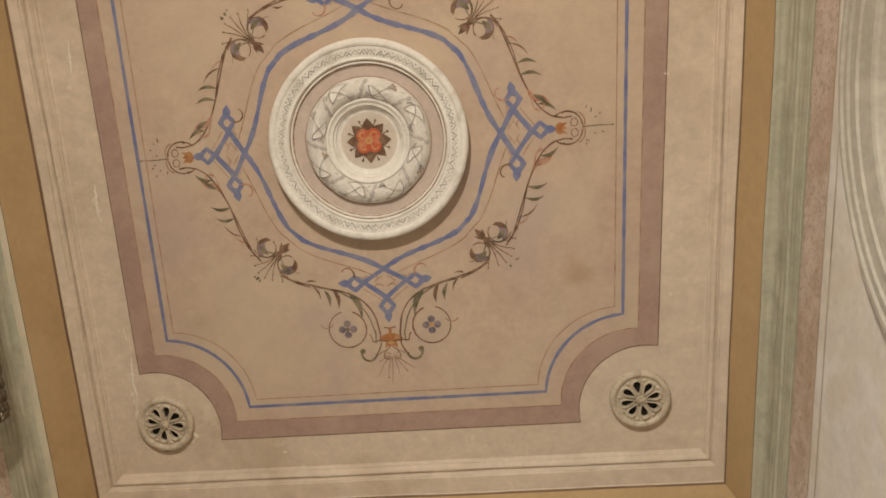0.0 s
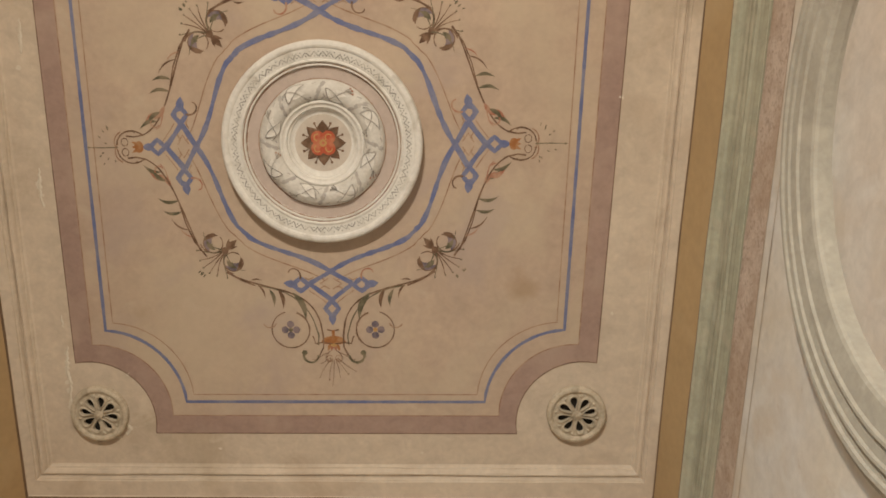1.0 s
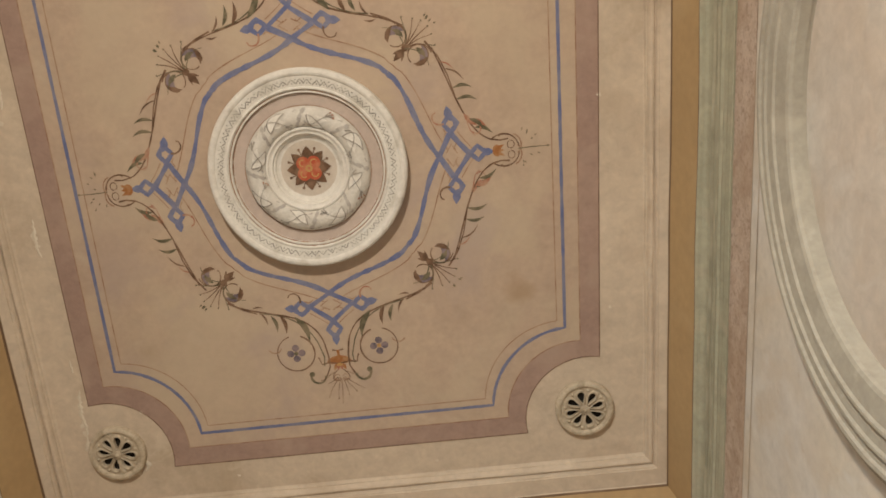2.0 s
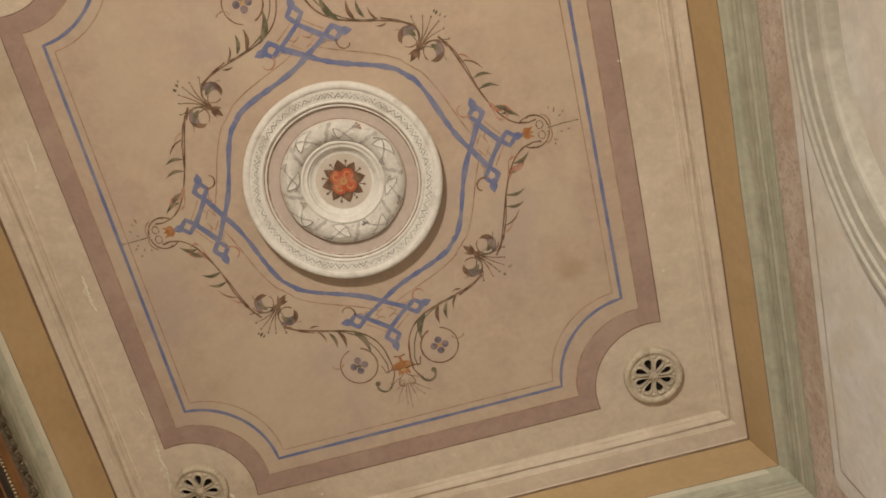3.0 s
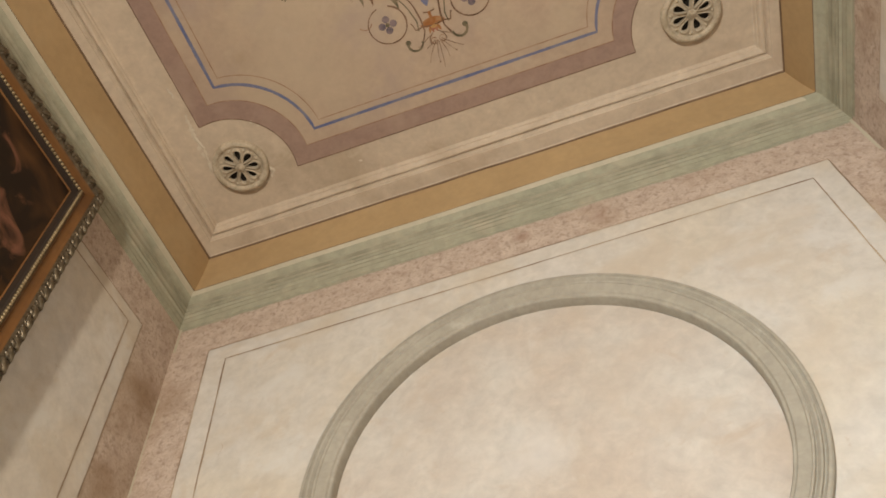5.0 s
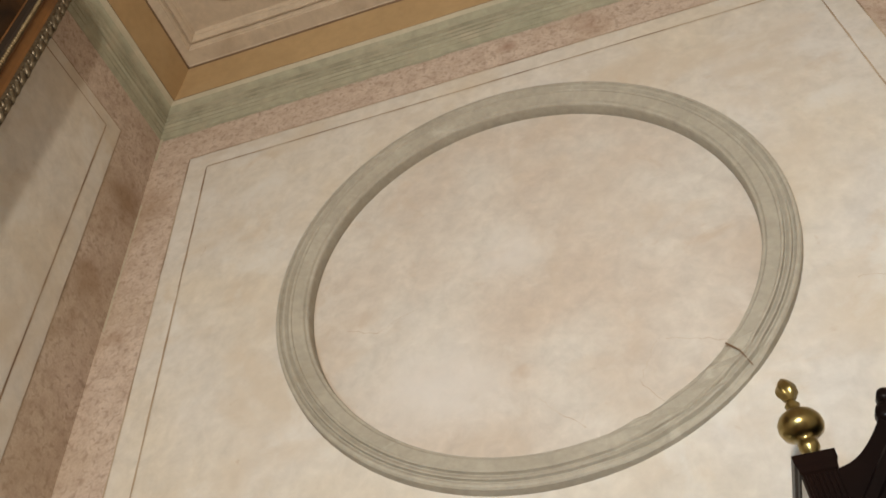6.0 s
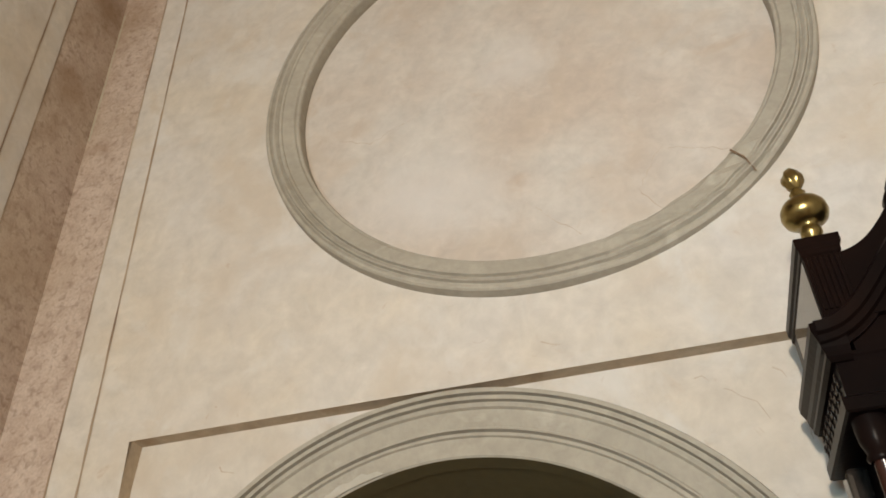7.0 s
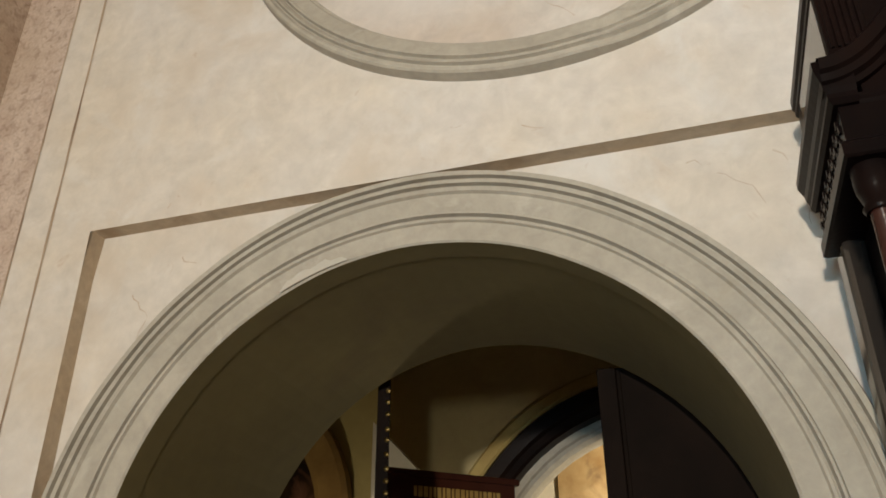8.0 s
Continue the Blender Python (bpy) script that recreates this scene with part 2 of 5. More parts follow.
# ---- building helpers ----
def mesh_from(bm, name, mats, smooth=False):
    me = bpy.data.meshes.new(name)
    bmesh.ops.recalc_face_normals(bm, faces=bm.faces[:]) if not smooth else None
    bm.to_mesh(me)
    bm.free()
    for m in mats if isinstance(mats, (list, tuple)) else [mats]:
        me.materials.append(m)
    if smooth:
        me.polygons.foreach_set("use_smooth", [True] * len(me.polygons))
    return me


def part(name, bm, mats, parent=None, label="", smooth=False):
    ob = new(name, mesh_from(bm, name, mats, smooth))
    ob.parent = parent
    return tagged(ob, label)


def empty(name, label, category, group="", kind="", at=(0, 0, 0)):
    ob = new(name)
    ob.location = at
    return tagged(ob, label, category, group, kind)


def add_box(bm, lo, hi, mat=0):
    v = [bm.verts.new((x, y, z)) for x in (lo[0], hi[0]) for y in (lo[1], hi[1]) for z in (lo[2], hi[2])]
    for q in ((0, 1, 3, 2), (4, 6, 7, 5), (0, 4, 5, 1), (2, 3, 7, 6), (0, 2, 6, 4), (1, 5, 7, 3)):
        bm.faces.new([v[i] for i in q]).material_index = mat
    return v


def box(lo, hi, bevel=0.0):
    bm = bmesh.new()
    add_box(bm, lo, hi)
    if bevel:
        bmesh.ops.bevel(bm, geom=bm.edges[:], offset=bevel, segments=2, affect="EDGES", profile=0.5)
    return bm


def loft(rings, closed=True, mats=None):
    """Quads between rings of points; mats gives a material for each gap."""
    bm = bmesh.new()
    vs = [[bm.verts.new(p) for p in ring] for ring in rings]
    n = len(rings[0])
    for k in range(len(rings) - 1):
        for i in range(n if closed else n - 1):
            j = (i + 1) % n
            bm.faces.new((vs[k][i], vs[k][j], vs[k + 1][j], vs[k + 1][i])).material_index = mats[k] if mats else 0
    return bm


def lathe(profile, steps=48, m=None, mats=None, squash=1.0):
    """Profile of (radius, height) turned about z, then placed by m."""
    rings = []
    for r, h in profile:
        r = max(r, 0.0004)
        rings.append([Vector((r * math.cos(2 * math.pi * i / steps), squash * r * math.sin(2 * math.pi * i / steps), h)) for i in range(steps)])
    if m:
        rings = [[m @ p for p in ring] for ring in rings]
    return loft(rings, True, mats)


def bezier(p0, p1, p2, p3, n=14):
    out = []
    for i in range(n + 1):
        t = i / n
        a, b, c, d = (1 - t) ** 3, 3 * t * (1 - t) ** 2, 3 * t * t * (1 - t), t ** 3
        out.append((a * p0[0] + b * p1[0] + c * p2[0] + d * p3[0], a * p0[1] + b * p1[1] + c * p2[1] + d * p3[1]))
    return out


def ribbon(bm, pts, width, mat=0, taper=0.0, wobble=0.0, closed=False, h=0.0):
    """A flat painted stroke along 2D points, width in metres, thinning towards its end by taper."""
    n = len(pts)
    left, right = [], []
    for i, (x, y) in enumerate(pts):
        a = pts[(i - 1) % n] if closed or i > 0 else pts[i]
        b = pts[(i + 1) % n] if closed or i < n - 1 else pts[i]
        tx, ty = b[0] - a[0], b[1] - a[1]
        s = math.hypot(tx, ty) or 1.0
        w = 0.5 * width * (1 - taper * i / max(1, n - 1)) * (1 + wobble * random.uniform(-1, 1))
        left.append(bm.verts.new((x - ty / s * w, y + tx / s * w, h)))
        right.append(bm.verts.new((x + ty / s * w, y - tx / s * w, h)))
    for i in range(n if closed else n - 1):
        j = (i + 1) % n
        bm.faces.new((left[i], left[j], right[j], right[i])).material_index = mat


def leaf(bm, base, tip, width, bend=0.0, mat=0, h=0.0, n=7):
    """A painted leaf blade from base to tip, bulging to width."""
    dx, dy = tip[0] - base[0], tip[1] - base[1]
    pts_l, pts_r = [], []
    for i in range(n + 1):
        t = i / n
        w = width * math.sin(math.pi * t ** 0.8) ** 1.1 * 0.5
        off = bend * math.sin(math.pi * t)
        cx, cy = base[0] + dx * t - dy * off, base[1] + dy * t + dx * off
        s = math.hypot(dx, dy)
        pts_l.append((cx - dy / s * w, cy + dx / s * w))
        pts_r.append((cx + dy / s * w, cy - dx / s * w))
    ring = pts_l[:-1] + [pts_l[-1]] + pts_r[-2:0:-1]
    vs = [bm.verts.new((x, y, h)) for x, y in ring]
    m = len(pts_l)
    # strip between both sides
    lv = vs[:m]
    rv = [vs[0]] + vs[:m - 1:-1][: m - 2] + [vs[m - 1]]
    for i in range(m - 1):
        q = [lv[i], lv[i + 1], rv[i + 1], rv[i]]
        q = [v for k, v in enumerate(q) if v not in q[:k]]
        if len(q) > 2:
            bm.faces.new(q).material_index = mat


def blob(bm, centre, r, mat=0, h=0.0, n=14, sx=1.0, sy=1.0, turn=0.0):
    vs = []
    for i in range(n):
        a = 2 * math.pi * i / n
        x, y = r * sx * math.cos(a), r * sy * math.sin(a)
        vs.append(bm.verts.new((centre[0] + x * math.cos(turn) - y * math.sin(turn), centre[1] + x * math.sin(turn) + y * math.cos(turn), h)))
    bm.faces.new(vs).material_index = mat


def arc(centre, r, a0, a1, n=16):
    return [(centre[0] + r * math.cos(radians(a0 + (a1 - a0) * i / n)), centre[1] + r * math.sin(radians(a0 + (a1 - a0) * i / n))) for i in range(n + 1)]


# ---- the room's plan ----
SKEW = 0.05            # the side walls run off square with the back wall
XW = 1.572             # half width at the back wall
YF = -6.0              # front wall
YC = -3.52             # front edge of the coffered bay
ZC = 5.28              # painted ceiling field
ZW = 4.76              # foot of the green cornice
ZP = 4.535             # top of the cream panels


def xr(y):
    return XW - SKEW * y


def xl(y):
    return -XW + 0.0 * y


# floor
floor = part("floor", box((-2.2, YF - 0.3, -0.12), (2.4, 3.2, 0.0)), FLOORSTONE)
tagged(floor, "worn brown stone floor of the room", "floor", kind="structure")

RCX, RCZ = 0.006, 3.458         # centre of the back wall's round moulding
ECY, ECZ = -1.956, 3.523         # centre of the east wall's

# back wall: cream panel in a pink marbled border, with a sunk panel round the arch
AX, AZ, AR, WT = -0.28, 1.535, 0.675, 0.62       # arch centre, springing, radius, wall thickness
RX0, RX1, RZ, RD = -1.148, 0.588, 2.393, 0.046   # sunk panel


def arch_profile(r, n=40):
    pts = [(AX - r, 0.0), (AX - r, 0.5 * AZ)]
    pts += [(AX - r * math.cos(math.pi * i / n), AZ + r * math.sin(math.pi * i / n)) for i in range(n + 1)]
    return pts + [(AX + r, 0.5 * AZ), (AX + r, 0.0)]


def frame_points(pts, x0, x1, z1):
    """Points of the rectangle's outline that face those of the arch's outline."""
    out = []
    for x, z in pts:
        if z <= AZ:
            out.append((x0 if x < AX else x1, z))
            continue
        dx, dz = x - AX, z - AZ
        k = min((x1 - AX) / dx if dx > 1e-6 else 1e9, (x0 - AX) / dx if dx < -1e-6 else 1e9, (z1 - AZ) / dz if dz > 1e-6 else 1e9)
        out.append((AX + dx * k, AZ + dz * k))
    return out


HOLE, DEEP = 0.738, 0.042       # the round sunk fields of the walls


def holed_panel(bm, place, x0, x1, z0, z1, cx, cz, mat=0, n=96, hole=HOLE):
    """A panel of wall with a round sunk field; place turns (along, height, depth) into the room's coordinates."""
    angles = sorted({2 * math.pi * i / n for i in range(n)} | {math.atan2(z - cz, x - cx) % (2 * math.pi) for x in (x0, x1) for z in (z0, z1)})
    ring, edge = [], []
    for a in angles:
        c, s = math.cos(a), math.sin(a)
        k = min((x1 - cx) / c if c > 1e-9 else 1e9, (x0 - cx) / c if c < -1e-9 else 1e9, (z1 - cz) / s if s > 1e-9 else 1e9, (z0 - cz) / s if s < -1e-9 else 1e9)
        edge.append((cx + k * c, cz + k * s))
        ring.append((cx + hole * c, cz + hole * s))
    loops = [[bm.verts.new(place(x, z, 0)) for x, z in edge], [bm.verts.new(place(x, z, 0)) for x, z in ring], [bm.verts.new(place(x, z, DEEP)) for x, z in ring]]
    for k in range(2):
        for i in range(len(angles)):
            j = (i + 1) % len(angles)
            bm.faces.new((loops[k][i], loops[k][j], loops[k + 1][j], loops[k + 1][i])).material_index = mat if k == 0 else 3
    bm.faces.new(loops[2]).material_index = 4


def back_wall():
    bm = bmesh.new()
    holed_panel(bm, lambda x, z, d: (x, d, z), -1.375, 1.372, RZ, ZP, RCX, RCZ)
    xs = [-XW - 0.1, -1.375, RX0, RX1, 1.372, XW + 0.1]
    zs = [0.0, RZ, ZP, 5.6]
    for i in range(5):
        for k in range(3):
            if (i == 2 and k == 0) or (k == 1 and 0 < i < 4):
                continue
            v = [bm.verts.new((x, 0, z)) for x, z in ((xs[i], zs[k]), (xs[i + 1], zs[k]), (xs[i + 1], zs[k + 1]), (xs[i], zs[k + 1]))]
            bm.faces.new(v).material_index = 1 if i in (0, 4) or k == 2 else 0
    inner = arch_profile(AR)
    outer = frame_points(inner, RX0, RX1, RZ)
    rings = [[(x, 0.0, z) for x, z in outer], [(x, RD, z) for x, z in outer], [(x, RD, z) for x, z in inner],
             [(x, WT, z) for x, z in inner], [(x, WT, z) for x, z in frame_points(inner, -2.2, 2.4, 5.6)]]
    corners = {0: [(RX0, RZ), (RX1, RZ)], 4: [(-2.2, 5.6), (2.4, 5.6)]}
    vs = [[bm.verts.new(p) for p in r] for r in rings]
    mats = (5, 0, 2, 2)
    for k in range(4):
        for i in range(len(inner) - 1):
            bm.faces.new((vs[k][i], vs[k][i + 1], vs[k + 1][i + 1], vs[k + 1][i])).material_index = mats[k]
    # corners that the fan cuts off
    for (cx, cz), y in [(c, RD) for c in corners[0]] + [(c, WT) for c in corners[4]]:
        ring = outer if y == RD else frame_points(inner, -2.2, 2.4, 5.6)
        for a, b in zip(ring, ring[1:]):
            if abs(a[0] - b[0]) > 1e-4 and abs(a[1] - b[1]) > 1e-4 and abs(a[0] - cx) + abs(b[0] - cx) < 1.5 and min(abs(a[0] - cx), abs(b[0] - cx)) < 1e-4:
                bm.faces.new([bm.verts.new((p[0], y, p[1])) for p in (a, (cx, cz), b)]).material_index = 0 if y == RD else 2
                if y == RD:
                    for p, q in ((a, (cx, cz)), ((cx, cz), b)):
                        bm.faces.new([bm.verts.new(w) for w in ((p[0], 0, p[1]), (q[0], 0, q[1]), (q[0], RD, q[1]), (p[0], RD, p[1]))]).material_index = 5
    bmesh.ops.remove_doubles(bm, verts=bm.verts[:], dist=1e-4)
    return bm


wall_north = part("wall_north", back_wall(), [CREAM, PINK, SOFFIT_SHADE, STONEGREY, DISC, REVEAL])
tagged(wall_north, "cream plastered wall with pink marbled border and round arch", "wall", kind="structure")


def side_wall(name, sign):
    bm = bmesh.new()
    fx = xr if sign > 0 else xl
    ys = [0.02, -0.205 if sign > 0 else -0.237, YF]
    zs = [0.0, ZP, 5.6]
    if sign > 0:
        holed_panel(bm, lambda y, z, d: (fx(y) + d, y, z), YF, ys[1], 0.0, ZP, ECY, ECZ, hole=0.70)
    for i in range(2):
        for k in range(2):
            if sign > 0 and i == 1 and k == 0:
                continue
            v = [bm.verts.new((fx(y), y, z)) for y, z in ((ys[i], zs[k]), (ys[i + 1], zs[k]), (ys[i + 1], zs[k + 1]), (ys[i], zs[k + 1]))]
            bm.faces.new(v).material_index = 1 if i == 0 or k == 1 else 0
    o = 0.3 * sign
    ring0 = [(fx(y), y, z) for y, z in ((0.02, 0), (YF, 0), (YF, 5.6), (0.02, 5.6))]
    ring1 = [(x + o, y, z) for x, y, z in ring0]
    a, b = [bm.verts.new(p) for p in ring0], [bm.verts.new(p) for p in ring1]
    for i in range(4):
        bm.faces.new((a[i], a[(i + 1) % 4], b[(i + 1) % 4], b[i]))
    bm.faces.new(b)
    bmesh.ops.remove_doubles(bm, verts=bm.verts[:], dist=1e-4)
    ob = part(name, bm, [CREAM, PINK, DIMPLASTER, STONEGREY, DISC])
    return tagged(ob, "cream plastered side wall with pink marbled border", "wall", kind="structure")


wall_east = side_wall("wall_east", 1)
wall_west = side_wall("wall_west", -1)
bm = bmesh.new()
for lo, hi in (((-2.2, YF - 0.3, 0), (-1.5, YF, 5.6)), ((-0.5, YF - 0.3, 0), (2.4, YF, 5.6)), ((-1.5, YF - 0.3, 2.2), (-0.5, YF, 5.6))):
    add_box(bm, lo, hi)
wall_south = part("wall_south", bm, CREAM)
tagged(wall_south, "plain cream plastered wall with an assumed, unseen doorway", "wall", kind="structure")

# ---- ceiling: flat field, moulded frame, ochre cove, green cornice ----
CX, CY = 0.008, -1.712            # centre of the medallion
PX, PY0, PY1 = 1.044, -0.526, -2.945   # blue border: half width, back and front
NOTCH = 0.347


def rect(x0, x1, y0, y1, z):
    return [(x0, y0, z), (x1, y0, z), (x1, y1, z), (x0, y1, z)]


def inset(d, z):
    """The room's outline, d inside its walls; along the back wall the flat fascia is broader."""
    back = d + float(np.interp(d, (0.060, 0.071, 0.092, 0.110, 0.121, 0.156), (0.0, -0.008, -0.026, -0.036, -0.036, 0.0)))
    y0, y1 = -d, YC + d
    return [(xl(y0) + d, -back, z), (xr(y0) - d, -back, z), (xr(y1) - d, y1, z), (xl(y1) + d, y1, z)]


PROFILE = [(0.212, ZC, 0), (0.206, ZC - 0.005, 0), (0.202, ZC - 0.015, 0), (0.197, ZC - 0.017, 0), (0.194, ZC - 0.027, 0), (0.189, ZC - 0.036, 0), (0.182, ZC - 0.041, 0), (0.175, ZC - 0.040, 0), (0.171, ZC - 0.034, 0),
           (0.168, ZC - 0.034, 0), (0.167, ZC - 0.046, 0), (0.163, ZC - 0.056, 0), (0.158, ZC - 0.058, 0), (0.156, ZC - 0.066, 0), (0.121, ZC - 0.074, 0), (0.118, ZC - 0.080, 5), (0.115, ZC - 0.096, 1), (0.104, 5.130, 1),
           (0.092, 5.070, 1), (0.080, 5.010, 1), (0.071, 4.962, 5), (0.069, 4.958, 2), (0.060, 4.950, 2), (0.052, 4.936, 3), (0.042, 4.926, 3),
           (0.037, 4.915, 3), (0.034, 4.898, 4), (0.027, 4.889, 4), (0.026, 4.882, 3), (0.025, 4.866, 4), (0.020, 4.860, 3), (0.019, 4.846, 3), (0.021, 4.838, 4), (0.022, 4.832, 3), (0.014, 4.822, 4), (0.012, 4.817, 3),
           (0.008, 4.796, 4), (0.008, 4.791, 3), (0.003, ZW, 3), (-0.05, ZW - 0.004, 3)]


def worn(ring, amount, key, per=46):
    """A rectangle cut into many points, each a little off, as in old run plaster."""
    out = []
    for a, b in zip(ring, ring[1:] + ring[:1]):
        for i in range(per):
            p = Vector(a).lerp(Vector(b), i / per)
            k = amount * min(1.0, 6 * i / per, 6 * (1 - i / per))
            q = p * 2.3 + Vector((0, 0, key * 0.7))
            p += Vector((noise.noise(q), noise.noise(q + Vector((7, 3, 1))), noise.noise(q * 3.1) * 0.7)) * k
            out.append(p)
    return out


bm = loft([worn(inset(d, z), 0.0 if i in (0, len(PROFILE) - 1) else 0.0045, i * 0.35) for i, (d, z, m) in enumerate(PROFILE)], True, [m for d, z, m in PROFILE])
for f in bm.faces:
    mid = f.calc_center_median()
    if f.material_index == 2 and mid.x > xr(mid.y) - 0.10:      # the pale lip is painted over along the east wall
        f.material_index = 3
v = [bm.verts.new(p) for p in worn(inset(0.212, ZC), 0.0, 0)]
bm.faces.new(v).material_index = 0
add_box(bm, (-2.2, YC - 0.3, ZC + 0.02), (2.4, WT, ZC + 0.3))
add_box(bm, (-1.9, YC - 0.3, 4.70), (2.1, YC + 0.02, ZC + 0.02), 0)
add_box(bm, (-2.2, YF - 0.3, 4.95), (2.4, YC - 0.3, 5.15), 0)
bmesh.ops.remove_doubles(bm, verts=bm.verts[:], dist=1e-4)
ceiling = part("ceiling", bm, [MARGIN, OCHRE, LIP, GREEN, GREENLINE, DARKEDGE])
tagged(ceiling, "painted plaster ceiling with moulded frame, ochre cove and green cornice", "ceiling", kind="structure")

# ---- painted ceiling ----
STROKE = [0.0]


def lift():
    """Each stroke of paint lies a hair over the one before."""
    STROKE[0] = (STROKE[0] + 0.00001) % 0.0008
    return STROKE[0]


def skewed(x, y):
    """The east half of the painted border follows its wall, which runs off square."""
    return (x + SKEW * (-0.90 - y) * max(0.0, (x - CX) / PX), y)


def outline(d, n=14):
    """The notched border, d outside the blue line, as points in plan."""
    x0, x1, y0, y1 = CX - PX - d, CX + PX + d, PY1 - d, PY0 + d
    pts = []
    for cx, cy, a0 in ((x0, y1, 0), (x0, y0, 90), (x1, y0, 180), (x1, y1, 270)):
        e = -0.020 + 0.53 * max(d, 0.0)
        sx, sy = (1 if cx < CX else -1), (1 if cy < -1.7 else -1)
        ox, oy = cx + sx * e, cy + sy * e
        r, off = math.hypot(NOTCH - e, e), math.degrees(math.atan2(e, NOTCH - e))
        pts += arc((ox, oy), r, a0 - off * (-1), a0 - 90 - off, n)
    return [skewed(x, y) for x, y in pts]


def hang(bm, z, turn=0.0, centre=None):
    """Turn strokes drawn in plan, and put them under the ceiling at height z."""
    c, s = math.cos(radians(turn)), math.sin(radians(turn))
    ox, oy = centre or (0.0, 0.0)
    for v in bm.verts:
        x, y, h = v.co
        v.co = (ox + x * c - y * s, oy + x * s + y * c, z - h)
    return bm


def plan_face(pts, z):
    bm = bmesh.new()
    bm.faces.new([bm.verts.new((x, y, z)) for x, y in pts])
    return bm


part("painted_field", plan_face(outline(0.07), ZC - 0.0005), FIELD, ceiling)
rim_in, rim_out = outline(0.07), outline(0.157)
part("mauve_band", loft([[(x, y, ZC - 0.0009) for x, y in r] for r in (rim_in, rim_out)]), MAUVE, ceiling)


def border_line(name, d, width, mat):
    bm = bmesh.new()
    pts = outline(d)
    dense = []
    for i, a in enumerate(pts):
        b = pts[(i + 1) % len(pts)]
        k = max(1, int(math.hypot(b[0] - a[0], b[1] - a[1]) / 0.06))
        dense += [(a[0] + (b[0] - a[0]) * j / k, a[1] + (b[1] - a[1]) * j / k) for j in range(k)]
    ribbon(bm, dense, width, 0, wobble=0.14, closed=True)
    part(name, hang(bm, ZC - 0.0013), mat, ceiling)


border_line("blue_line", 0.0, 0.0145, BLUE)
border_line("thin_line", -0.036, 0.0042, BROWNLINE)
border_line("thin_line", 0.069, 0.0045, BROWNLINE)
border_line("thin_line", 0.158, 0.0040, UMBER)

PAINTS = [BLUE, BROWNLINE, OLIVE, UMBER, VIOLET, ROSE, ORANGE, YELLOW, GREYLINE]


def diamond(bm, c, hw, hh, w=0.017):
    pts = [(c[0] - hw, c[1]), (c[0], c[1] + hh), (c[0] + hw, c[1]), (c[0], c[1] - hh)]
    dense = []
    for a, b in zip(pts, pts[1:] + pts[:1]):
        dense += [(a[0] + (b[0] - a[0]) * k / 4, a[1] + (b[1] - a[1]) * k / 4) for k in range(4)]
    ribbon(bm, dense, w, 0, closed=True, h=lift(), wobble=0.08)


def stroke(bm, pts, w, mat, taper=0.0):
    ribbon(bm, pts, w if mat == 0 else w * 0.86, mat, taper, 0.26, h=lift())


def strapwork(bm):
    """The ogee blue band between two diagonals, knotted at the middle."""
    for s in (-1, 1):
        curve = bezier((0.0, 0.560), (s * 0.12, 0.475), (s * 0.25, 0.470), (s * 0.352, 0.404), 14)
        stroke(bm, curve + [(s * 0.366, 0.388), (s * 0.378, 0.378)], 0.0205, 0)
        thin = bezier((s * 0.03, 0.598), (s * 0.13, 0.535), (s * 0.27, 0.515), (s * 0.375, 0.440), 14)
        stroke(bm, thin + [(s * 0.392, 0.418), (s * 0.407, 0.407)], 0.0050, 1)
        # lozenge of the knot: out to the side box, back to the tip
        stroke(bm, [(-s * 0.01, 0.554), (s * 0.045, 0.586), (s * 0.095, 0.614)], 0.0225, 0)
        stroke(bm, [(s * 0.098, 0.616), (s * 0.050, 0.652), (0, 0.692)], 0.0215, 0)
        diamond(bm, (s * 0.137, 0.621), 0.038, 0.031, 0.020)
        stroke(bm, [(s * 0.120, 0.640), (s * 0.150, 0.638), (s * 0.158, 0.615)], 0.010, 0)
        leaf(bm, (s * 0.158, 0.620), (s * 0.214, 0.612), 0.036, 0, 0, lift())
        # thin brown shadow lines beside the straps
        stroke(bm, [(s * 0.012, 0.592), (s * 0.048, 0.616), (s * 0.024, 0.634)], 0.0050, 1)
        stroke(bm, [(s * 0.008, 0.640), (s * 0.030, 0.626), (s * 0.052, 0.640)], 0.0050, 1)
        stroke(bm, [(s * 0.078, 0.586), (s * 0.100, 0.598), (s * 0.118, 0.588)], 0.0050, 1)
        stroke(bm, [(s * 0.100, 0.648), (s * 0.060, 0.676), (s * 0.020, 0.708)], 0.0048, 1, 0.3)
        # curled hook on the box
        stroke(bm, bezier((s * 0.138, 0.594), (s * 0.128, 0.560), (s * 0.158, 0.535), (s * 0.184, 0.552), 10) + [(s * 0.190, 0.564)], 0.0105, 3 if s < 0 else 5, 0.45)
    diamond(bm, (0, 0.732), 0.031, 0.038, 0.020)
    leaf(bm, (0, 0.752), (0, 0.812), 0.034, 0, 0, lift())


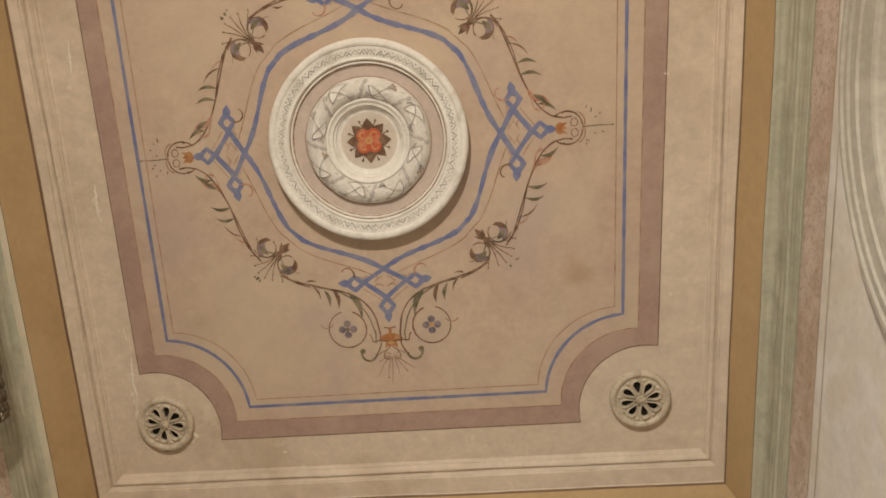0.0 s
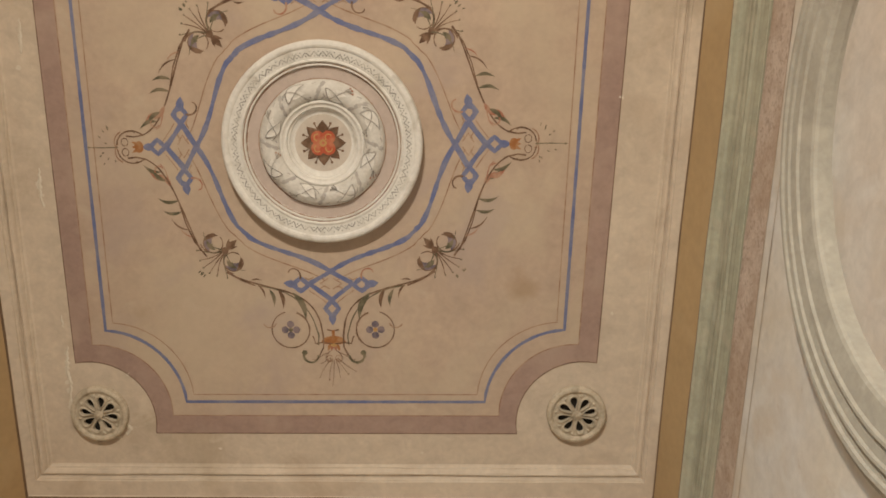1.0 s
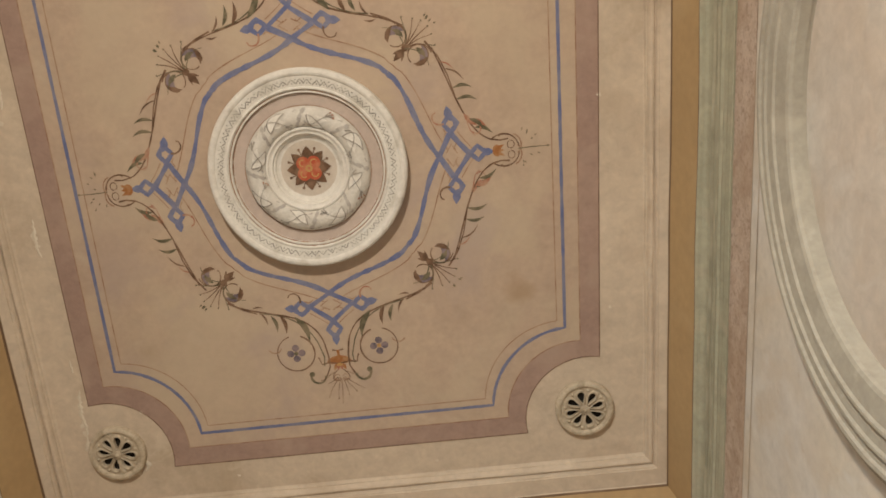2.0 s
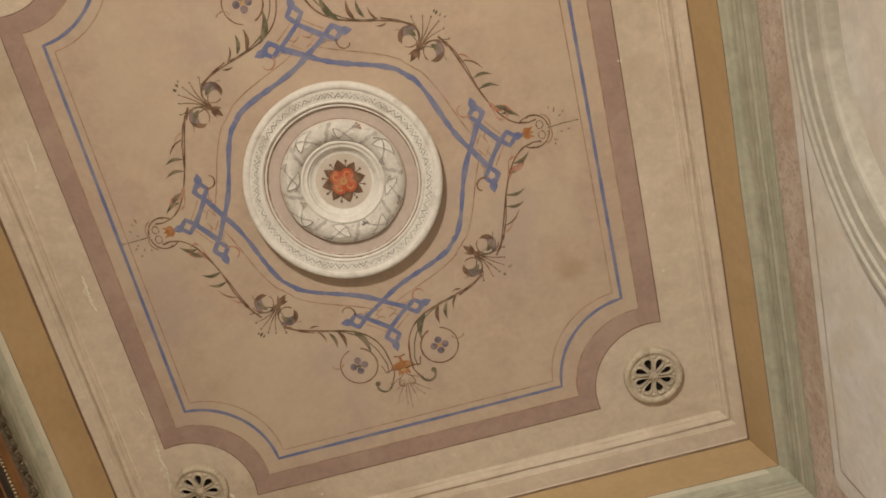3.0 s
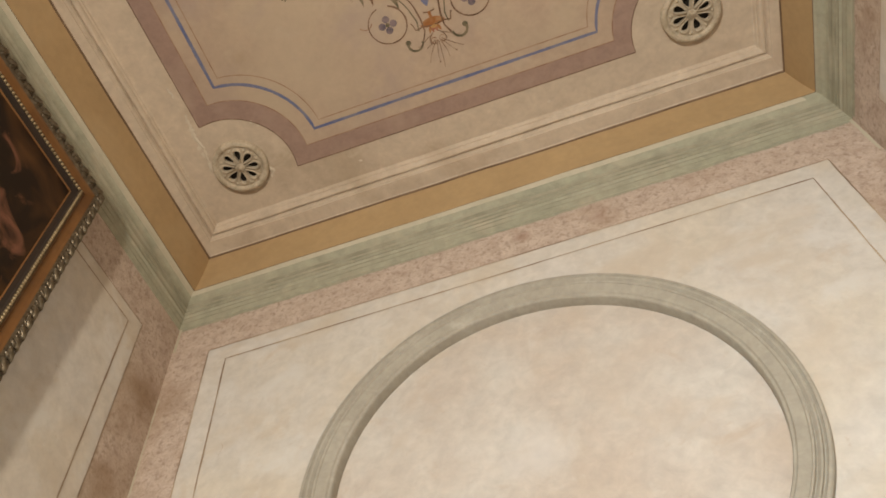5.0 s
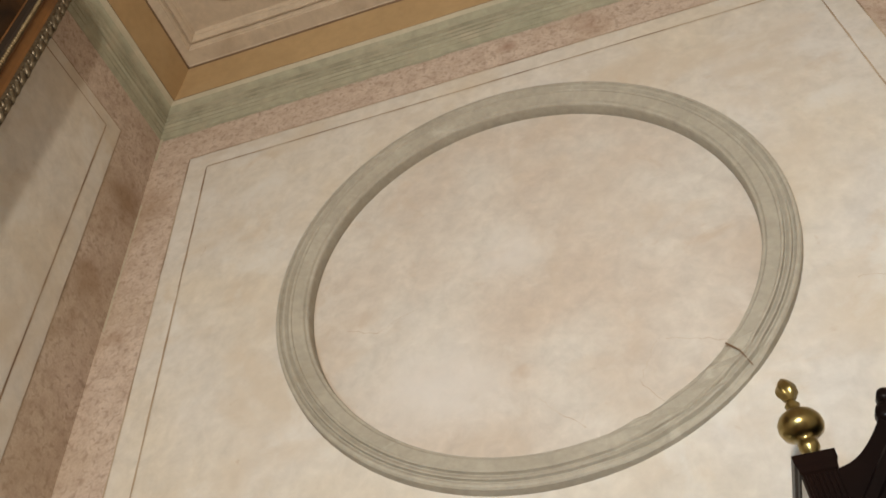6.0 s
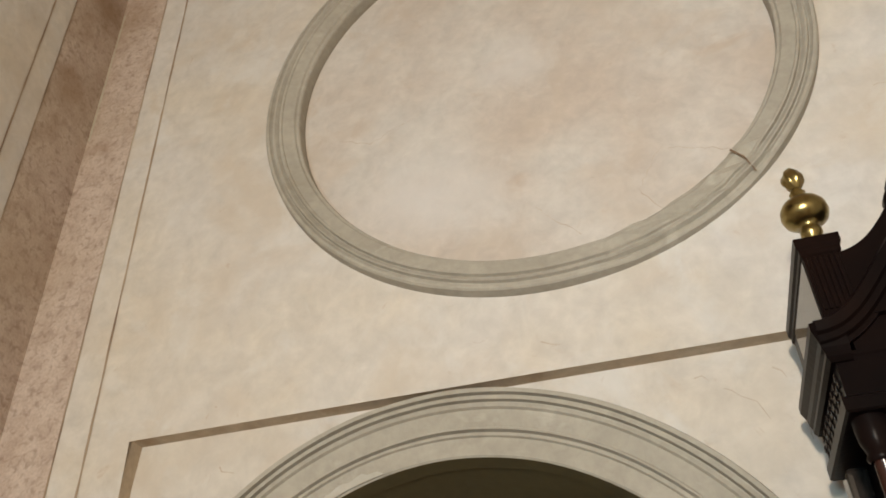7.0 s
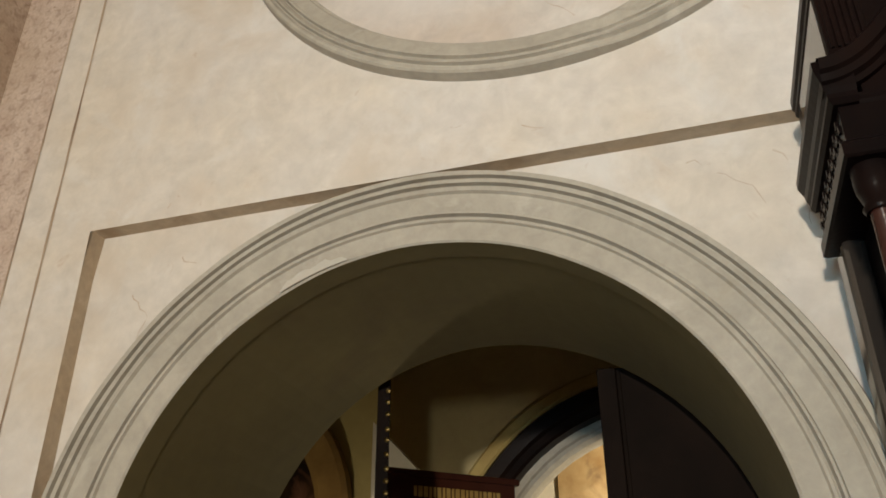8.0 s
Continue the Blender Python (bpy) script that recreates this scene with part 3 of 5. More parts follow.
def spokes(bm, c, r0, r1, a0, a1, n, mat=2, w=0.004):
    """Uneven hair-thin rays, some ending in a dab."""
    for i in range(n):
        a = radians(a0 + (a1 - a0) * i / (n - 1) + random.uniform(-5, 5))
        k = 1.0 if i == n // 2 else random.uniform(0.42, 0.86)
        bow = random.uniform(-0.16, 0.16)
        stroke(bm, [(c[0] + (r0 + (r1 - r0) * t * k) * math.cos(a + bow * t * t), c[1] + (r0 + (r1 - r0) * t * k) * math.sin(a + bow * t * t)) for t in (0, 0.35, 0.7, 1)], w, mat, 0.5)
        if i % 3 == 1:
            b = a + bow
            blob(bm, (c[0] + (r0 + (r1 - r0) * k) * math.cos(b), c[1] + (r0 + (r1 - r0) * k) * math.sin(b)), 0.0040, mat, lift(), 8)


def flower_motif():
    """Vase, scrolled stems and two ringed flowers, as on the long sides."""
    bm = bmesh.new()
    strapwork(bm)
    # shallow vase: foot, stem, domed dish, red tuft below
    stroke(bm, [(-0.026, 0.832), (0.0, 0.838), (0.026, 0.832)], 0.009, 3)
    stroke(bm, [(0, 0.834), (0, 0.868)], 0.014, 6)
    h = lift()
    bm.faces.new([bm.verts.new((x, y, h)) for x, y in [(0.056 * math.cos(math.pi * i / 12), 0.893 - 0.032 * math.sin(math.pi * i / 12)) for i in range(13)] + [(-0.03, 0.902), (0.03, 0.902)]]).material_index = 6
    stroke(bm, [(-0.045, 0.893), (0, 0.901), (0.045, 0.893)], 0.006, 3)
    for k in (-0.022, -0.008, 0.008, 0.022):
        leaf(bm, (k * 0.7, 0.900), (k * 1.25, 0.934), 0.015, 0, 5 if abs(k) < 0.01 else 6, lift())
    blob(bm, (0, 0.906), 0.014, 7, lift(), 10, 1.0, 0.6)
    for s in (-1, 1):
        stem = bezier((s * 0.466, 0.560), (s * 0.33, 0.655), (s * 0.10, 0.61), (s * 0.055, 0.80), 20)
        stroke(bm, stem + [(s * 0.046, 0.86), (s * 0.046, 0.915), (s * 0.066, 0.955)], 0.008, 3)
        stem2 = bezier((s * 0.33, 0.625), (s * 0.22, 0.64), (s * 0.13, 0.68), (s * 0.085, 0.79), 14)
        stroke(bm, stem2 + [(s * 0.065, 0.86), (s * 0.07, 0.905)], 0.006, 2)
        stroke(bm, [(s * 0.466, 0.560), (s * 0.40, 0.60), (s * 0.34, 0.625)], 0.013, 3, 0.5)
        for b, t, w, m in (((0.280, 0.640), (0.262, 0.725), 0.022, 2), ((0.240, 0.640), (0.222, 0.735), 0.024, 3),
                           ((0.175, 0.655), (0.120, 0.790), 0.036, 2), ((0.33, 0.62), (0.30, 0.685), 0.012, 3), ((0.36, 0.60), (0.31, 0.60), 0.010, 3)):
            leaf(bm, (s * b[0], b[1]), (s * t[0], t[1]), w * 0.78, s * 0.12, m, lift())
        c = (s * 0.192, 0.832)
        ring = arc(c, 0.086, 250, 250 - 325, 26) if s > 0 else arc(c, 0.086, 290, 290 + 325, 26)
        stroke(bm, ring, 0.0085, 3, 0.35)
        stroke(bm, arc((s * 0.286, 0.790), 0.032, 90 - s * 60, 90 + s * 70, 7), 0.007, 1, 0.4)
        for k in range(4):
            a = radians(90 * k)
            blob(bm, (c[0] + 0.026 * math.cos(a), c[1] + 0.026 * math.sin(a)), 0.017, 4, lift(), 10)
        blob(bm, c, 0.010, 7 if s > 0 else 2, lift(), 10)
        stroke(bm, arc((s * 0.105, 0.955), 0.034, 90 + s * 90, 90 - s * 130, 10), 0.011, 2, -0.3)
        blob(bm, (s * 0.134, 0.942), 0.013, 2, lift(), 10)
        stroke(bm, arc((s * 0.020, 0.968), 0.014, 0, 330, 10), 0.004, 1)
        stroke(bm, [(s * 0.050, 0.893), (s * 0.082, 0.898), (s * 0.088, 0.872), (s * 0.094, 0.862)], 0.0075, 3)
        stroke(bm, bezier((s * 0.012, 0.93), (s * 0.045, 0.955), (s * 0.05, 0.99), (s * 0.012, 0.985), 8), 0.0042, 3)
        stroke(bm, bezier((s * 0.02, 0.94), (s * 0.06, 0.95), (s * 0.085, 0.985), (s * 0.098, 0.975), 8), 0.0042, 3, 0.4)
    spokes(bm, (0, 0.955), 0.02, 0.150, 38, 142, 7, 3, 0.0040)
    return bm


def plain_motif():
    """Vase with a fan of rays and leafy stems, as on the short sides."""
    bm = bmesh.new()
    strapwork(bm)
    blob(bm, (0, 0.825), 0.026, 6, lift(), 12, 1.0, 0.85)
    for k in (-0.016, 0, 0.016):
        leaf(bm, (k * 0.5, 0.825), (k * 1.5, 0.862), 0.014, 0, 6, lift())
    for s in (-1, 1):
        stem = bezier((s * 0.462, 0.575), (s * 0.26, 0.66), (s * 0.10, 0.675), (s * 0.052, 0.80), 20)
        stroke(bm, stem + [(s * 0.044, 0.845), (s * 0.048, 0.885)], 0.008, 3)
        stroke(bm, [(s * 0.49, 0.55), (s * 0.42, 0.60), (s * 0.34, 0.632), (s * 0.25, 0.655)], 0.011, 3, 0.6)
        for b, t, w, m in (((0.235, 0.655), (0.225, 0.755), 0.020, 2), ((0.285, 0.645), (0.280, 0.735), 0.019, 2),
                           ((0.14, 0.70), (0.100, 0.790), 0.030, 5), ((0.11, 0.725), (0.075, 0.815), 0.022, 2),
                           ((0.37, 0.615), (0.310, 0.700), 0.010, 3), ((0.40, 0.60), (0.36, 0.66), 0.008, 5)):
            leaf(bm, (s * b[0], b[1]), (s * t[0], t[1]), w * 0.78, -s * 0.14, m, lift())
        stroke(bm, bezier((s * 0.16, 0.69), (s * 0.12, 0.70), (s * 0.09, 0.70), (s * 0.075, 0.73), 8), 0.006, 5, 0.4)
        stroke(bm, arc((s * 0.022, 0.895), 0.017, 0, 340, 12), 0.0045, 3)
        stroke(bm, arc((s * 0.02, 0.90), 0.046, 90 - s * 75, 90 + s * 55, 10), 0.0065, 1)
        stroke(bm, bezier((s * 0.050, 0.80), (s * 0.085, 0.845), (s * 0.075, 0.925), (s * 0.010, 0.935), 12), 0.0075, 3)
        blob(bm, (s * 0.066, 0.842), 0.006, 3, lift(), 8)
        stroke(bm, arc((s * 0.105, 0.735), 0.022, 90 - s * 30, 90 + s * 150, 8), 0.0075, 5, 0.4)
        leaf(bm, (s * 0.175, 0.682), (s * 0.118, 0.742), 0.022, s * 0.1, 5, lift())
        leaf(bm, (s * 0.150, 0.705), (s * 0.098, 0.775), 0.020, -s * 0.1, 2, lift())
        for k in range(5):
            a = radians(90 - s * random.uniform(15, 80))
            r = random.uniform(0.05, 0.10)
            leaf(bm, (r * math.cos(a), 0.93 + r * math.sin(a)), ((r + 0.016) * math.cos(a), 0.93 + (r + 0.016) * math.sin(a)), 0.006, 0, 2, lift(), 4)
    stroke(bm, [(0, 0.93), (0.002, 1.0), (0, 1.085)], 0.0060, 2, 0.4)
    blob(bm, (0, 1.075), 0.005, 2, lift(), 8)
    for v in bm.verts:
        if v.co.y > 0.7:
            v.co.y = 0.7 + (v.co.y - 0.7) * 0.88
    return bm


def crescent(bm, c, r, a0, a1, fat, mat, n=12):
    """A moon-shaped blade along a circle, fat at its middle."""
    outer, innr = [], []
    for i in range(n + 1):
        a, t = radians(a0 + (a1 - a0) * i / n), i / n
        w = fat * math.sin(math.pi * t) ** 0.8
        outer.append((c[0] + r * math.cos(a), c[1] + r * math.sin(a)))
        innr.append((c[0] + (r - w) * math.cos(a), c[1] + (r - w) * math.sin(a)))
    h = lift()
    ov, iv = [bm.verts.new((*p, h)) for p in outer], [bm.verts.new((*p, h)) for p in innr]
    for i in range(n):
        bm.faces.new((ov[i], ov[i + 1], iv[i + 1], iv[i])).material_index = mat


def corner_spray():
    """Paired scrolls and a tuft on the diagonal; v points outward, u along."""
    bm = bmesh.new()
    for s in (-1, 1):
        c = (s * 0.060, 0.672)
        stroke(bm, arc(c, 0.043, 90 - s * 150, 90 + s * 175, 22), 0.0075, 3, 0.3)
        crescent(bm, c, 0.042, 90 + s * 20, 90 - s * 150, 0.036, 4)
        crescent(bm, c, 0.030, 90 + s * 60, 90 - s * 70, 0.026, 2)
        crescent(bm, c, 0.042, 90 - s * 60, 90 - s * 170, 0.018, 3)
        stroke(bm, bezier((0, 0.655), (s * 0.02, 0.705), (s * 0.05, 0.735), (s * 0.098, 0.715), 8), 0.010, 3, 0.4)
        stroke(bm, bezier((0, 0.655), (s * 0.035, 0.69), (s * 0.09, 0.70), (s * 0.125, 0.665), 8), 0.006, 2, 0.5)
        for dx, dy in ((0.018, 0.120), (0.050, 0.105), (0.090, 0.080)):
            stroke(bm, bezier((s * 0.003, 0.665), (s * dx * 0.3, 0.665 + dy * 0.6), (s * dx * 0.8, 0.665 + dy * 0.85), (s * dx, 0.665 + dy), 7), 0.0062, 3 if dx < 0.06 else 2, 0.5)
            blob(bm, (s * dx, 0.668 + dy), 0.0042, 2, lift(), 8)
    leaf(bm, (0, 0.655), (0.004, 0.585), 0.030, 0, 3, lift())
    leaf(bm, (0, 0.650), (-0.024, 0.606), 0.014, 0, 3, lift())
    leaf(bm, (0, 0.650), (0.026, 0.606), 0.014, 0, 3, lift())
    blob(bm, (0, 0.66), 0.016, 3, lift(), 10)
    for k in range(5):
        u = random.uniform(-0.03, 0.03)
        leaf(bm, (u, 0.80 + 0.4 * abs(u)), (u * 1.2, 0.823), 0.007, 0, 2, lift(), 4)
    return bm


for turn, maker in ((0, flower_motif), (90, plain_motif), (180, flower_motif), (270, plain_motif)):
    part("painted_motif", hang(maker(), ZC - 0.0013, -turn, (CX, CY + 0.004)), PAINTS, ceiling)
    part("corner_spray", hang(corner_spray(), ZC - 0.0013, 45 - turn, (CX, CY)), PAINTS, ceiling)

# ---- ceiling medallion ----
MED = [(0.428, 0.0), (0.430, 0.046), (0.427, 0.056), (0.420, 0.062), (0.410, 0.064), (0.401, 0.061), (0.396, 0.056), (0.352, 0.050), (0.349, 0.054), (0.343, 0.055), (0.339, 0.050),
       (0.337, 0.042), (0.334, 0.042), (0.332, 0.047), (0.327, 0.047), (0.324, 0.036), (0.320, 0.032), (0.300, 0.030), (0.268, 0.029)]
DISH = [(0.270, 0.0295), (0.182, 0.029), (0.182, 0.044), (0.178, 0.049), (0.172, 0.049), (0.168, 0.044), (0.162, 0.040), (0.153, 0.038), (0.150, 0.028),
        (0.143, 0.025), (0.139, 0.018), (0.130, 0.012), (0.122, 0.010), (0.0005, 0.010)]
MEDC = (CX - 0.006, CY - 0.008)
medallion = empty("ceiling_medallion", "round white plaster ceiling medallion with leafy wreath", "ceiling medallion", at=(MEDC[0], MEDC[1], ZC))


def hung_lathe(profile, steps, mats=None):
    bm = lathe([(r, -d) for r, d in profile], steps, None, mats)
    return bm


part("rim", hung_lathe(MED, 96, [0] * 16 + [1] * 2), [MEDALLION, MEDALLIONFIELD], medallion, "stepped white plaster rim", smooth=False)
part("dish", hung_lathe(DISH, 72, [1] + [0] * 11 + [2]), [MEDALLION, MEDALLIONFIELD, DISHFIELD], medallion)


def drop(profile, r):
    for (r0, d0), (r1, d1) in zip(profile, profile[1:]):
        if min(r0, r1) <= r <= max(r0, r1) and r0 != r1:
            return d0 + (d1 - d0) * (r - r0) / (r1 - r0)
    return profile[-1][1]


def drape(bm, profile, gap=0.0016):
    for v in bm.verts:
        v.co.z = -drop(profile, math.hypot(v.co.x, v.co.y)) - gap - v.co.z
    return bm


bm = bmesh.new()
N = 66
for i in range(N):
    a = 2 * math.pi * i / N + random.uniform(-0.012, 0.012)
    faded = noise.noise(Vector((2.2 * math.cos(a), 2.2 * math.sin(a), 4.0))) < -0.30
    lo, hi = 0.361 + random.uniform(-0.003, 0.003), 0.381 + random.uniform(-0.003, 0.003)
    zig = [(r * math.cos(a + k * math.pi / N), r * math.sin(a + k * math.pi / N)) for r, k in ((lo, -1), (0.5 * (lo + hi), -0.5), (hi, 0), (0.5 * (lo + hi), 0.5), (lo, 1))]
    ribbon(bm, zig[:3] if faded else zig, 0.0026 if faded else 0.0040, 0, wobble=0.4, h=0.0001)
    if not faded:
        blob(bm, (0.365 * math.cos(a), 0.365 * math.sin(a)), random.uniform(0.0022, 0.0040), 0, 0.0003, 6)
    blob(bm, (0.382 * math.cos(a + math.pi / N), 0.382 * math.sin(a + math.pi / N)), random.uniform(0.0022, 0.0038), 0, 0.0003, 6)
for r in (0.3355, 0.3225, 0.272):
    ribbon(bm, arc((0, 0), r, 0, 356.25, 95), 0.0034, 1, wobble=0.4, closed=True, h=0.0004)
part("zigzag_band", drape(bm, MED), [GREYLINE, BROWNLINE], medallion, "grey painted zigzag line")

# wreath: a swelling ring of plaster with leaves and crossed bands
WR, WTUBE, WD = 0.224, 0.046, 0.024


def on_wreath(bm, off=0.0012):
    """Wrap plan strokes (x along the ring, y across it) on the wreath."""
    for v in bm.verts:
        a, q = v.co.x / WR, v.co.y / WTUBE
        r = WR + (WTUBE + off + v.co.z) * math.sin(q)
        v.co = (r * math.cos(a), r * math.sin(a), -WD - (WTUBE + off + v.co.z) * math.cos(q) * 0.9)
    return bm


rings = []
for k in range(96):
    a = 2 * math.pi * k / 96
    swell = 1 + 0.05 * abs(math.sin(4 * a))
    rings.append([((WR + WTUBE * swell * math.sin(q)) * math.cos(a), (WR + WTUBE * swell * math.sin(q)) * math.sin(a), -WD - 0.9 * WTUBE * swell * math.cos(q))
                  for q in [math.pi * (j / 12 - 0.5) * 1.1 for j in range(13)]])
part("wreath", loft(rings + rings[:1], False), WREATHPLASTER, medallion, "grey-white plaster wreath", smooth=True)
ties, lines = bmesh.new(), bmesh.new()
step = 2 * math.pi * WR / 8
for k in range(8):
    x0 = k * step + random.uniform(-0.006, 0.006)
    for s in (-1, 1):
        ribbon(ties, [(x0 + s * 0.034 * t, 0.068 * t) for t in (-1, -0.5, 0, 0.5, 1)], 0.017, 0, h=0.001 + 0.0006 * s, wobble=0.08)
    side = 1 if k % 2 else -1
    # one long leaf to each stretch, drawn round with a thin line
    base, tip, fat = (x0 + 0.030, -side * 0.010), (x0 + 0.122, side * 0.030), 0.036
    bm = bmesh.new()
    leaf(bm, base, tip, fat, side * 0.16, 0, 0.0036, 9)
    part("wreath_leaf", on_wreath(bm), WREATHLEAF, medallion, "raised white leaf")
    bm = bmesh.new()
    leaf(bm, (x0 + 0.044, side * 0.034), (x0 + 0.120, -side * 0.004), 0.038, -side * 0.14, 0, 0.0028, 8)
    part("wreath_leaf", on_wreath(bm), WREATHLEAF, medallion, "raised white leaf")
    dx, dy = tip[0] - base[0], tip[1] - base[1]
    for w in (-1, 1):
        pts = []
        for t in range(11):
            u = t / 10
            off = side * 0.16 * math.sin(math.pi * u) + w * 0.5 * fat * math.sin(math.pi * u ** 0.8) ** 1.1 / math.hypot(dx, dy)
            pts.append((base[0] + dx * u - dy * off, base[1] + dy * u + dx * off))
        ribbon(lines, pts, 0.0046 if w == side else 0.0032, 0, 0.35, 0.35, h=0.0050)
    # tendril with berries on the other side
    ribbon(lines, bezier((x0 + 0.020, side * 0.012), (x0 + 0.055, side * 0.060), (x0 + 0.085, -side * 0.010), (x0 + 0.128, -side * 0.030), 12), 0.0036, 0, 0.4, 0.3, h=0.0056)
    for bx, by in ((0.128, -0.034), (0.118, -0.040), (0.136, -0.024)):
        blob(lines, (x0 + bx, side * by), 0.0040, 1 if k % 3 == 0 else 0, 0.0062, 8)
        ribbon(lines, [(x0 + 0.104, -side * 0.020), (x0 + bx, side * by)], 0.0028, 0, h=0.0058)
tagged(part("wreath_tie", on_wreath(ties), WREATHTIE, medallion), "soft grey painted crossed ties", kind="stuff")
tagged(part("wreath_drawing", on_wreath(lines), [WREATHBAND, ROSE], medallion), "thin grey painted leaf outlines and tendrils", kind="stuff")

bm = bmesh.new()
for k in range(8):
    a = radians(45 * k + 90)
    leaf(bm, (0.03 * math.cos(a), 0.03 * math.sin(a)), (0.098 * math.cos(a), 0.098 * math.sin(a)), 0.050 if k % 2 == 0 else 0.044, 0, 1, 0.0006 + 0.0001 * (k % 2), 7)
    b = a + radians(22.5)
    ribbon(bm, [(0.05 * math.cos(b), 0.05 * math.sin(b)), (0.088 * math.cos(b), 0.088 * math.sin(b))], 0.004, 1, h=0.0003)
    blob(bm, (0.090 * math.cos(b), 0.090 * math.sin(b)), 0.006, 1, 0.0004, 8)
for k in range(4):
    a = radians(90 * k + 45)
    blob(bm, (0.032 * math.cos(a), 0.032 * math.sin(a)), 0.030, 0, 0.0012 + 0.0001 * k, 14)
    ribbon(bm, arc((0.034 * math.cos(a), 0.034 * math.sin(a)), 0.014, 45 * k, 45 * k + 200, 8), 0.005, 2, h=0.0019)
blob(bm, (0, 0), 0.016, 2, 0.0021, 12)
blob(bm, (0, 0), 0.007, 0, 0.0025, 10)
for v in bm.verts:
    v.co.z = -0.0115 - v.co.z
part("painted_flower", bm, [RED, UMBER, YELLOW], medallion, "painted red eight-pointed flower")

CHIP = surface("bare_plaster", (0.66, 0.60, 0.50), (0.57, 0.50, 0.41), 20, 80)


def chip(x, y, r, z):
    bm = bmesh.new()
    n = 11
    bm.faces.new([bm.verts.new((x + r * (0.6 + random.random() * 0.7) * math.cos(2 * math.pi * i / n), y + r * (0.6 + random.random() * 0.7) * math.sin(2 * math.pi * i / n), z)) for i in range(n)])
    part("plaster_chip", bm, CHIP, ceiling)


for x, y, r in ((-1.245, -0.62, 0.012), (-1.236, -0.58, 0.016), (-1.235, -0.53, 0.013), (-1.20, -0.44, 0.010), (-1.215, -0.40, 0.014), (-0.985, -0.365, 0.008), (-1.27, -1.55, 0.012), (-1.25, -1.50, 0.009),
                (-1.29, -2.05, 0.011), (-1.02, -0.345, 0.010), (-0.955, -0.66, 0.007), (-0.93, -0.63, 0.006), (1.26, -0.95, 0.008), (0.40, -0.27, 0.007), (-0.55, -0.29, 0.008), (1.27, -1.9, 0.010)):
    chip(x, y, r, ZC - 0.0012)

def smear(pts, width, key):
    """A ragged streak of bare plaster on the ceiling."""
    bm = bmesh.new()
    out = []
    for a, b in zip(pts, pts[1:]):
        k = max(2, int(math.hypot(b[0] - a[0], b[1] - a[1]) / 0.008))
        out += [(a[0] + (b[0] - a[0]) * j / k + random.uniform(-0.003, 0.003), a[1] + (b[1] - a[1]) * j / k) for j in range(k)]
    n = len(out)
    sides = []
    for i, (x, y) in enumerate(out):
        w = width * (0.55 + 1.5 * abs(noise.noise(Vector((i * 0.33, key, 0))))) * math.sin(math.pi * (i + 0.5) / n) ** 0.5
        sides.append((bm.verts.new((x - w, y, ZC - 0.0012)), bm.verts.new((x, y, ZC - 0.0045)), bm.verts.new((x + w * 0.8, y, ZC - 0.0012))))
    for a, b in zip(sides, sides[1:]):
        bm.faces.new((a[0], b[0], b[1], a[1]))
        bm.faces.new((a[1], b[1], b[2], a[2]))
    part("plaster_scuff", bm, CHIP, ceiling)


for key, (pts, w) in enumerate((([(-1.222, -0.80), (-1.236, -0.68), (-1.224, -0.62), (-1.238, -0.52)], 0.014), ([(-1.240, -0.54), (-1.228, -0.44), (-1.205, -0.37)], 0.019), ([(-0.985, -0.42), (-0.965, -0.385), (-0.985, -0.352)], 0.013),
                                ([(-1.252, -1.62), (-1.262, -1.50), (-1.250, -1.44)], 0.012), ([(-1.262, -2.25), (-1.270, -2.10)], 0.012), ([(-1.13, -0.325), (-1.10, -0.315)], 0.016), ([(-1.235, -0.95), (-1.228, -0.88)], 0.008))):
    smear(pts, w, key * 3.7)

# ---- pierced corner vents ----


def petal(a, r0, r1, wide, n=14):
    """A drop with its point towards the hub and its broad end outward."""
    pts = []
    for i in range(n):
        t = 2 * math.pi * i / n
        r = 0.5 * (r0 + r1) + 0.5 * (r1 - r0) * math.cos(t)
        w = wide * math.sin(t) * (0.60 + 0.40 * math.cos(t))
        pts.append((r * math.cos(a) - w * math.sin(a), r * math.sin(a) + w * math.cos(a)))
    return pts


